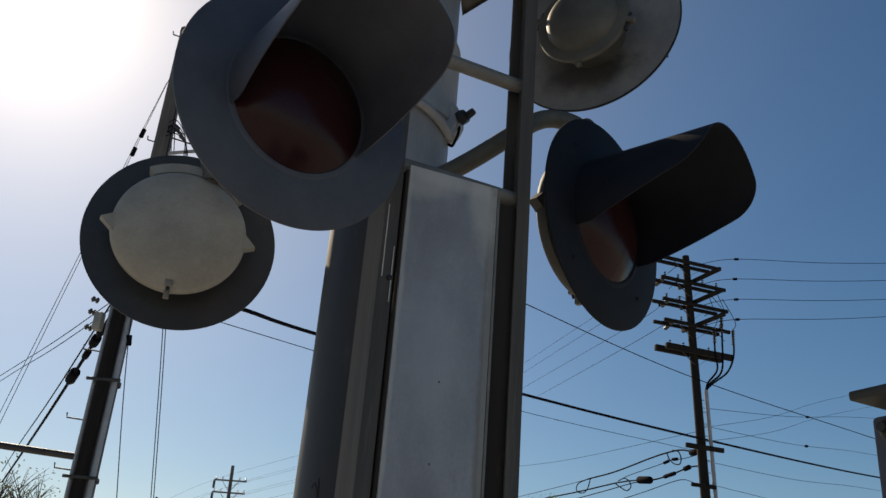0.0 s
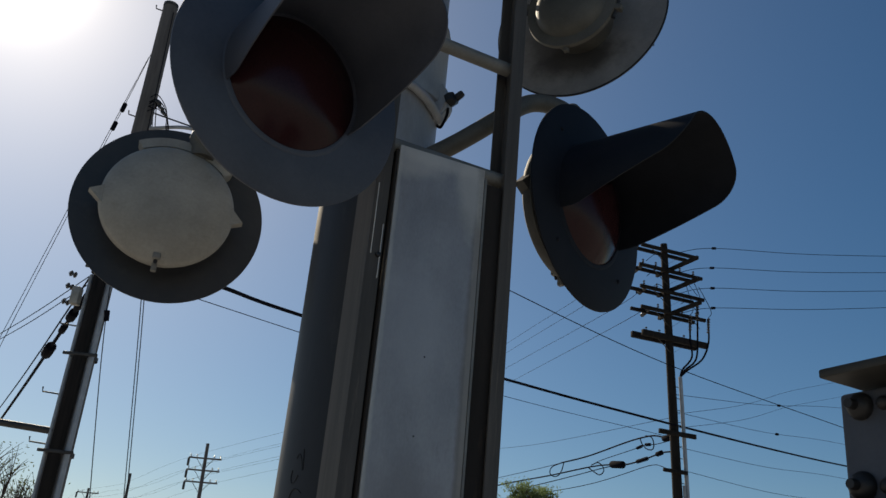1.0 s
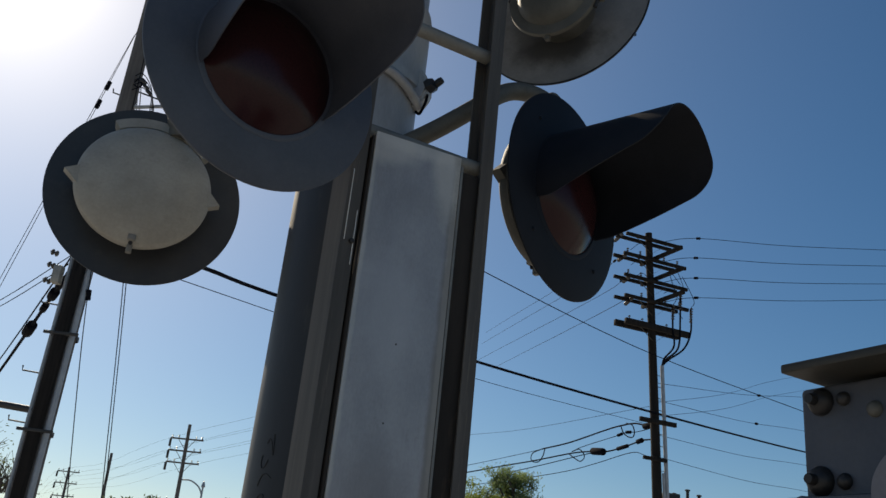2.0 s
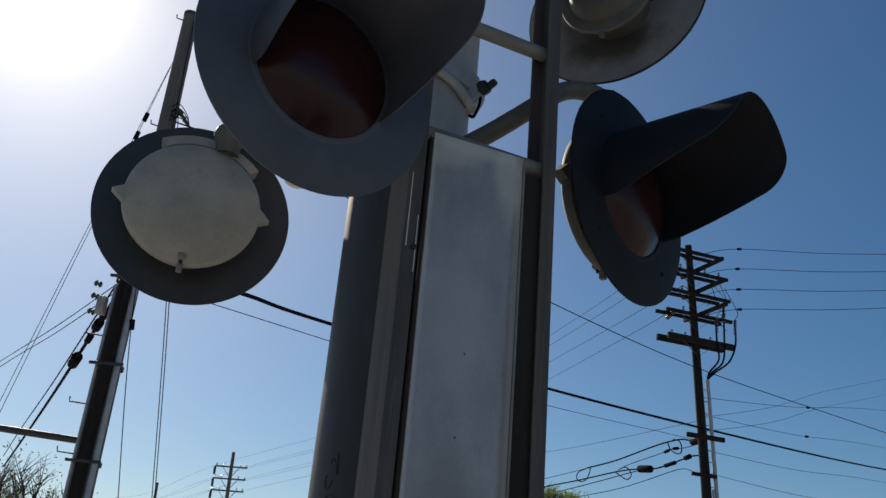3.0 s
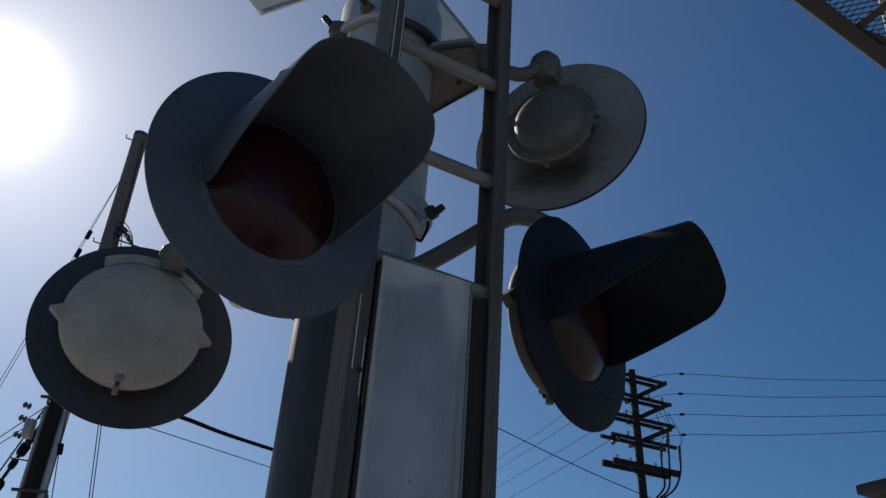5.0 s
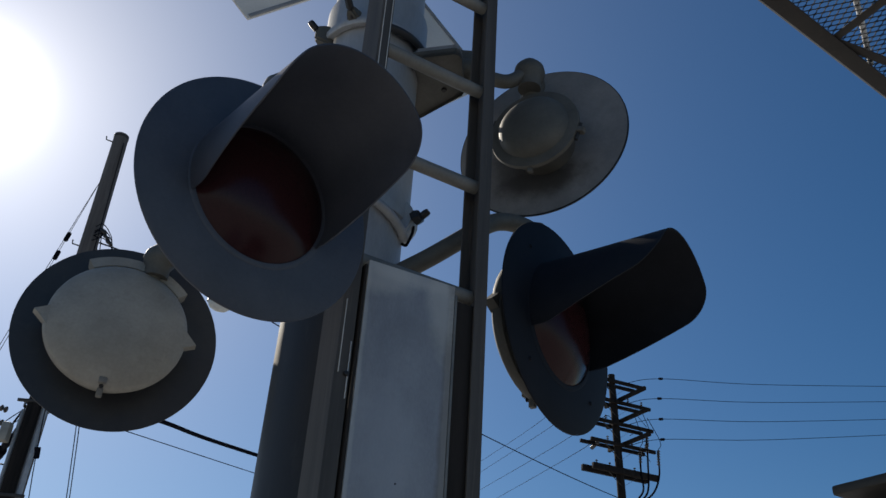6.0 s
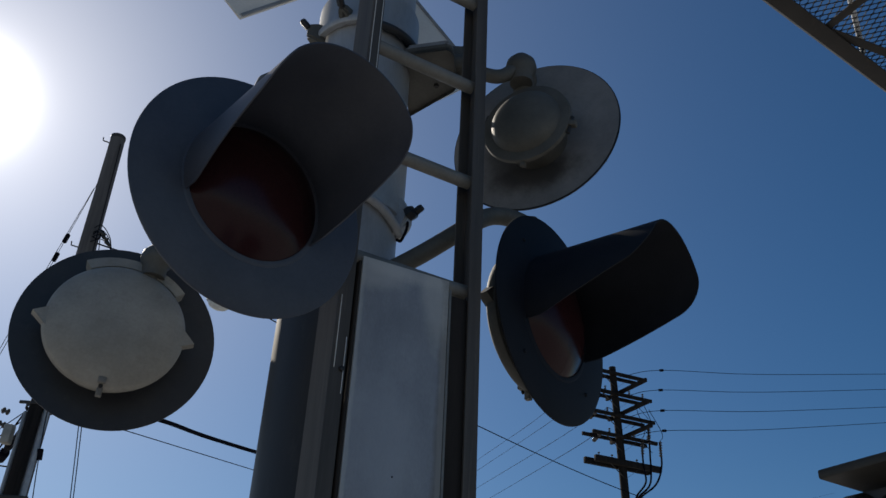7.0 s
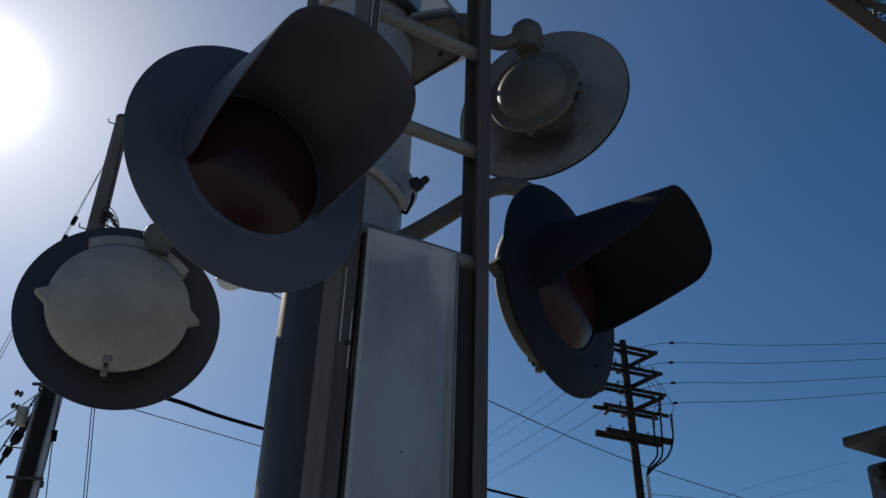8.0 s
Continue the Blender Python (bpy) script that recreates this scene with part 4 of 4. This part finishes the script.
for z in (3.42, 4.15, 5.2, 8.9, 11.08):
    reach = 0.46 if z < 6 else 0.26
    bm = tube(bmesh.new(), [(-0.12, 0, z), (-reach, -0.05, z + 0.02), (-reach - 0.01, -0.05, z + 0.09)], 0.012, 8)
    part("pole_step", bm, STEEL_DARK, left_pole)
part("side_arm", tube(bmesh.new(), [(-0.12, -0.1, 3.6), (-1.04, -0.1, 3.67), (-2.2, -0.1, 3.76)], 0.05, 14), STEEL_DARK, left_pole)
part("terminal_box", box(bmesh.new(), -0.26, -0.2, 5.62, 0.13, 0.14, 0.28, 0.02), HOUSING, left_pole, "pale grey cable terminal box")
for k, z in enumerate((5.5, 5.75, 5.95)):
    bm = bmesh.new()
    insulator(bm, (-0.34, -0.2, z), (-1, 0, 0.3), 2, 0.05, 0.07)
    part("spool_insulator", bm, PORCELAIN, left_pole)
for k in range(4):
    top = 9.22 - 0.09 * k
    bm = tube(bmesh.new(), smooth_path([(0.08, -0.14, top), (0.2 + 0.02 * k, -0.18, top + 0.03), (0.33 + 0.03 * k, -0.15, top - 0.1), (0.42 + 0.03 * k, -0.12, top - 0.32), (0.47 + 0.02 * k, -0.1, 8.3)], 8), 0.008, 6)
    part("service_drop", bm, RUBBER, left_pole)
part("drop_loop", tube(bmesh.new(), smooth_path([(0.1, -0.16, 9.08), (0.17, -0.18, 9.12), (0.25, -0.18, 9.06), (0.2, -0.18, 8.98), (0.12, -0.17, 9.02)], 6), 0.011, 6), RUBBER, left_pole)
for k in range(3):
    part("drop_clamp", lathe(bmesh.new(), [(0, -0.09), (0.03, -0.05), (0.03, 0.05), (0, 0.09)], 8, axis_matrix((0.25 + 0.07 * k, -0.18, 9.1 - 0.1 * k), (0.8, 0, -0.6))), STEEL_DARK, left_pole)

LB = "thin grey wire running off from the wooden pole"
wire([(-6.1, 12.5, 6.1), (-8.1, 14.75, 6.06), (-10.1, 17, 6.1), (-14.1, 21.5, 6.2)], 0.008, LB, group="wires of the wooden pole")
wire([(-6.05, 12.5, 6.0), (-8.3, 15.05, 5.97), (-10.6, 17.6, 6.0), (-15, 22.7, 6.1)], 0.008, LB, group="wires of the wooden pole")
wire([(-6.1, 12.4, 5.72), (-10.2, 19.0, 5.64), (-14.3, 25.6, 5.67), (-18.4, 32.2, 5.75)], 0.03, "bundle of black telephone cables leading off from the pole", group="wires of the wooden pole", beads=((0.03, 0.5, 0.06), (0.06, 0.4, 0.08), (0.1, 0.4, 0.06), (0.175, 0.7, 0.1)))
wire([(-6.12, 12.4, 5.98), (-10.2, 18.9, 5.93), (-14.3, 25.4, 6.0), (-18.4, 32, 6.1)], 0.014, "black support strand above the cable bundle", group="wires of the wooden pole")
wire([(-6.1, 12.5, 10.25), (-6.45, 12.5, 8.6), (-7.35, 12.5, 4.4), (-8.25, 12.5, 0.0)], 0.005, "steel guy wire with strain insulators", group="guy wires", beads=((0.27, 0.16, 0.038), (0.32, 0.16, 0.038)))
wire([(-6.14, 12.5, 10.1), (-6.52, 12.5, 8.45), (-7.47, 12.5, 4.2), (-8.4, 12.5, 0.0)], 0.005, "second steel guy wire beside the first", group="guy wires")
wire([(-5.86, 12.4, 11.0), (-5.75, 12.3, 8.4), (-5.724, 12.3, 5.765), (-5.933, 14.0, 2.42), (-6.05, 15.2, 0)], 0.008, "thin guy wire with an insulator hanging beside the pole", group="guy wires", beads=((0.53, 0.16, 0.05),))
for dx in (0, 0.05):
    wire([(-5.86 + dx, 12.5, 9.2), (-5.924 + dx, 14.0, 6.213), (-6.175 + dx, 16.0, 2.61), (-6.35 + dx, 17.5, 0)], 0.009, "paired steel guy strand anchored in the ground", group="guy wires")
part("guard_sleeve", tube(bmesh.new(), [(-6.36, 17.55, 0), (-6.2, 16.2, 2.3)], 0.05, 10), material("yellow_guard", (0.5, 0.42, 0.08), (0.6, 0.5, 0.12), 0.5, 0, 4, 60, 0))
tagged(bpy.data.objects["guard_sleeve"], "yellow plastic guard sleeve round a guy wire", "guy guard")


# ---------------------------------------------------------------- street lamp on the wooden pole
lamp = thing("street_lamp", pose(-5.95, 12.5, 8.55), "grey street lamp with a glass bowl on a pole arm", "street lamp")
part("arm", tube(bmesh.new(), smooth_path([(0.1, 0, 0.15), (0.8, 0, 0.2), (1.5, 0, -0.05), (2.15, 0, -0.42)], 8), 0.03, 10), CONDUIT, lamp)
HEAD = Matrix.Translation((2.34, 0, -0.55)) @ pose(0, 0, 0, 0, 14)
part("head", lathe(bmesh.new(), [(0, 0.09), (0.06, 0.085), (0.12, 0.05), (0.145, 0.01), (0.145, -0.01), (0, -0.01)], 28, HEAD @ Matrix.Diagonal((1.5, 1, 1, 1))), CONDUIT, lamp)
part("bowl", lathe(bmesh.new(), [(0.135, -0.01), (0.13, -0.04), (0.1, -0.09), (0.05, -0.115), (0, -0.12)], 28, HEAD @ Matrix.Diagonal((1.4, 1, 1, 1))), LAMP_GLASS, lamp, "milky glass bowl")
part("photocell", lathe(bmesh.new(), [(0.025, 0.085), (0.025, 0.13), (0, 0.135)], 12, HEAD @ Matrix.Translation((-0.1, 0, 0))), STEEL_DARK, lamp)


# ---------------------------------------------------------------- far line of poles
def far_pole(x, y, top, arms, width, label):
    p = thing("distant_pole", pose(x, y, 0), label, "utility pole", "poles along the far street")
    # the pale wood carries the haze of distance in its colour
    part("pole", tube(bmesh.new(), [(0.25, 0, 0), (0.12, 0, top * 0.5), (0, 0, top)], 0.17, 12, 0.11), WOOD_PALE, p)
    for z in arms:
        part("crossarm", beam(bmesh.new(), (-width, 0, z), (width, 0, z), 0.10, 0.10, 0.01), WOOD_PALE, p)
        for s in (-1, 1):
            part("arm_brace", beam(bmesh.new(), (s * width * 0.5, 0, z - 0.05), (0.02, 0, z - 0.75), 0.04, 0.03), STEEL_DARK, p)
        bm = bmesh.new()
        box(bm, -width * 0.98, 0, z - 0.3, 0.14, 0.14, 0.5, 0.02)
        part("cutout", bm, STEEL_DARK, p)
        for s in (-0.9, -0.5, 0.55, 0.92):
            bm = bmesh.new()
            insulator(bm, (s * width, 0, z + 0.07), (0, 0, 1), 2, 0.06, 0.09)
            part("pin_insulator", bm, PORCELAIN, p)
    return p


fp = far_pole(-18.44, 60, 11.5, (10.51, 9.71, 8.93, 6.43), 1.12, "distant wooden pole with four crossarms")
part("lamp_arm", tube(bmesh.new(), smooth_path([(0.1, 0, 7.85), (0.8, 0, 7.85), (1.4, 0, 7.5), (1.7, 0, 7.0)], 6), 0.05, 8), CONDUIT, fp)
fl = thing("distant_lamp_post", pose(-16.75, 60, 0), "small distant lamp post beside the poles", "street lamp")
part("post", tube(bmesh.new(), [(0, 0, 0), (0, 0, 7.6)], 0.09, 10, 0.06), CONDUIT, fl)
part("lantern", lathe(bmesh.new(), [(0, 7.95), (0.08, 7.8), (0.14, 7.55), (0.06, 7.45), (0, 7.45)], 12), CONDUIT, fl)
far_pole(-37.5, 87, 10.8, (10.38, 9.3, 8.1), 1.08, "far wooden pole with crossarms and cutouts")
far_pole(-29.1, 75, 11.0, (5.8,), 0.8, "bare distant wooden pole with one low arm")
far_pole(-65.2, 140, 13.6, (13.4, 12.0, 10.5, 9.0), 1.3, "very distant wooden pole above the trees")
for z in (10.55, 9.75, 8.97):
    for s in (-1.0, 1.0):
        a, b, c = Vector((-18.44 + s, 60, z)), Vector((-37.5 + s, 87, z * 0.985)), Vector((-65.2, 140, z * 1.25))
        wire([a + Vector((14, -14, 1.2)), a, a.lerp(b, 0.5) - Vector((0, 0, 0.5)), b, b.lerp(c, 0.5) - Vector((0, 0, 0.6)), c], 0.006, "faint line wire along the far poles", group="far line wires")


# ---------------------------------------------------------------- trees
def tree(name, x, y, height, crown_r, crown_h, leaves, leaf, mat, label, seed, bare=False, low=0.0):
    """A trunk with limbs and a crown of small leaf clumps round the limb ends."""
    r = random.Random(seed)
    t = thing(name, pose(x, y, 0), label, "tree", "trees")
    bm = bmesh.new()
    fork = height - crown_h
    tube(bm, smooth_path([(0, 0, 0), (0.1, 0, fork * 0.5), (-0.05, 0.05, fork), (0, 0, fork + crown_h * 0.45)], 5), 0.03 * height, 10, 0.012 * height)
    ends = []
    for k in range(24):
        a = r.uniform(0, 2 * math.pi)
        rad = crown_r * math.sqrt(r.uniform(0.05, 0.9))
        rise = r.uniform(0.25, 0.93)
        e = Vector((rad * math.cos(a), rad * math.sin(a), fork + crown_h * rise * (1 - 0.35 * (rad / crown_r) ** 2)))
        s = Vector((0, 0, fork + crown_h * rise * 0.25))
        mid = s.lerp(e, 0.5) + Vector((r.uniform(-0.2, 0.2), r.uniform(-0.2, 0.2), 0.15 * crown_h * r.random()))
        tube(bm, smooth_path([s, mid, e], 4), 0.01 * height, 6, 0.002 * height)
        ends.append(e)
        for j in range(3 if not bare else 16):
            q = mid.lerp(e, r.random())
            tip = q + Vector((r.uniform(-1, 1), r.uniform(-1, 1), r.uniform(0.1, 1.2) + (0.5 if bare else 0))) * crown_r * (0.34 if bare else 0.3)
            tube(bm, [q, q.lerp(tip, 0.5) + Vector((0, 0, 0.05)), tip], (0.0024 if bare else 0.004) * height, 5, 0.0008 * height)
            ends.append(tip)
    part("trunk", bm, BARK, t)
    if leaves:
        verts, faces = [], []
        for k in range(leaves):
            e = r.choice(ends)
            c = e + Vector((r.gauss(0, 1), r.gauss(0, 1), r.gauss(0, 0.8))) * crown_r * 0.11
            u = Vector((r.gauss(0, 1), r.gauss(0, 1), r.gauss(0, 1))).normalized()
            v = u.orthogonal().normalized()
            w = leaf * r.uniform(0.6, 1.3)
            i = len(verts)
            verts += [c - u * w, c + v * w * 0.45 + u.cross(v) * w * 0.15, c + u * w, c - v * w * 0.45 + u.cross(v) * w * 0.15]
            faces.append((i, i + 1, i + 2, i + 3))
        me = bpy.data.meshes.new("crown")
        me.from_pydata([tuple(p) for p in verts], [], faces)
        me.materials.append(mat)
        crown = new("crown", me)
        crown.parent = t
    return t


tree("leafy_tree", 2.3, 38, 7.6, 1.4, 2.9, 9000, 0.062, LEAF_GREY, "airy grey-green tree beyond the crossing", 3)
tree("leafy_tree", 0.7, 37, 6.4, 1.5, 2.4, 14000, 0.058, LEAF, "leafy yellow-green tree beyond the crossing", 14)
tree("leafy_tree", 7.2, 60, 9.0, 1.1, 2.4, 6000, 0.08, LEAF_DARK, "small green tree by the roofs", 8)
tree("leafy_tree", -24.6, 70, 7.5, 2.2, 3.0, 5000, 0.14, LEAF_DARK, "dusty green treetop far down the street", 5)
tree("leafy_tree", -17.3, 70, 7.85, 1.4, 3.0, 3500, 0.14, LEAF_DARK, "dusty green treetop behind the poles", 6)
tree("bare_tree", -10.9, 20, 4.75, 1.3, 2.9, 500, 0.04, LEAF_DARK, "nearly bare tree with thin twigs", 7, bare=True)
tree("bare_tree", -12.4, 21, 4.5, 1.2, 2.7, 300, 0.04, LEAF_DARK, "nearly bare tree with thin twigs", 9, bare=True)


# ---------------------------------------------------------------- low building
house = thing("low_building", pose(13.4, 48, 0, 0, 0, 8), "flat-roofed pale building with vents on its roof", "building")
part("wall", box(bmesh.new(), 0, 0, 3.72, 7.0, 5, 7.44, 0.02), STUCCO, house)
part("roof", box(bmesh.new(), 0, 0, 7.54, 7.3, 5.3, 0.25, 0.03), ROOFING, house, "dark flat roof edge")
for x, h in ((-2.9, 0.35), (-2.2, 0.6), (-1.6, 0.4), (0.3, 0.3), (1.6, 0.45), (2.4, 0.3)):
    bm = lathe(bmesh.new(), [(0.08, 7.64), (0.08, 7.64 + h), (0.13, 7.66 + h), (0.13, 7.72 + h), (0, 7.76 + h)], 12, Matrix.Translation((x, -2.0, 0)))
    part("roof_vent", bm, STEEL_DARK, house)
part("roof_unit", box(bmesh.new(), -3.1, -1.8, 7.79, 0.9, 0.8, 0.5, 0.03), STEEL_DARK, house)
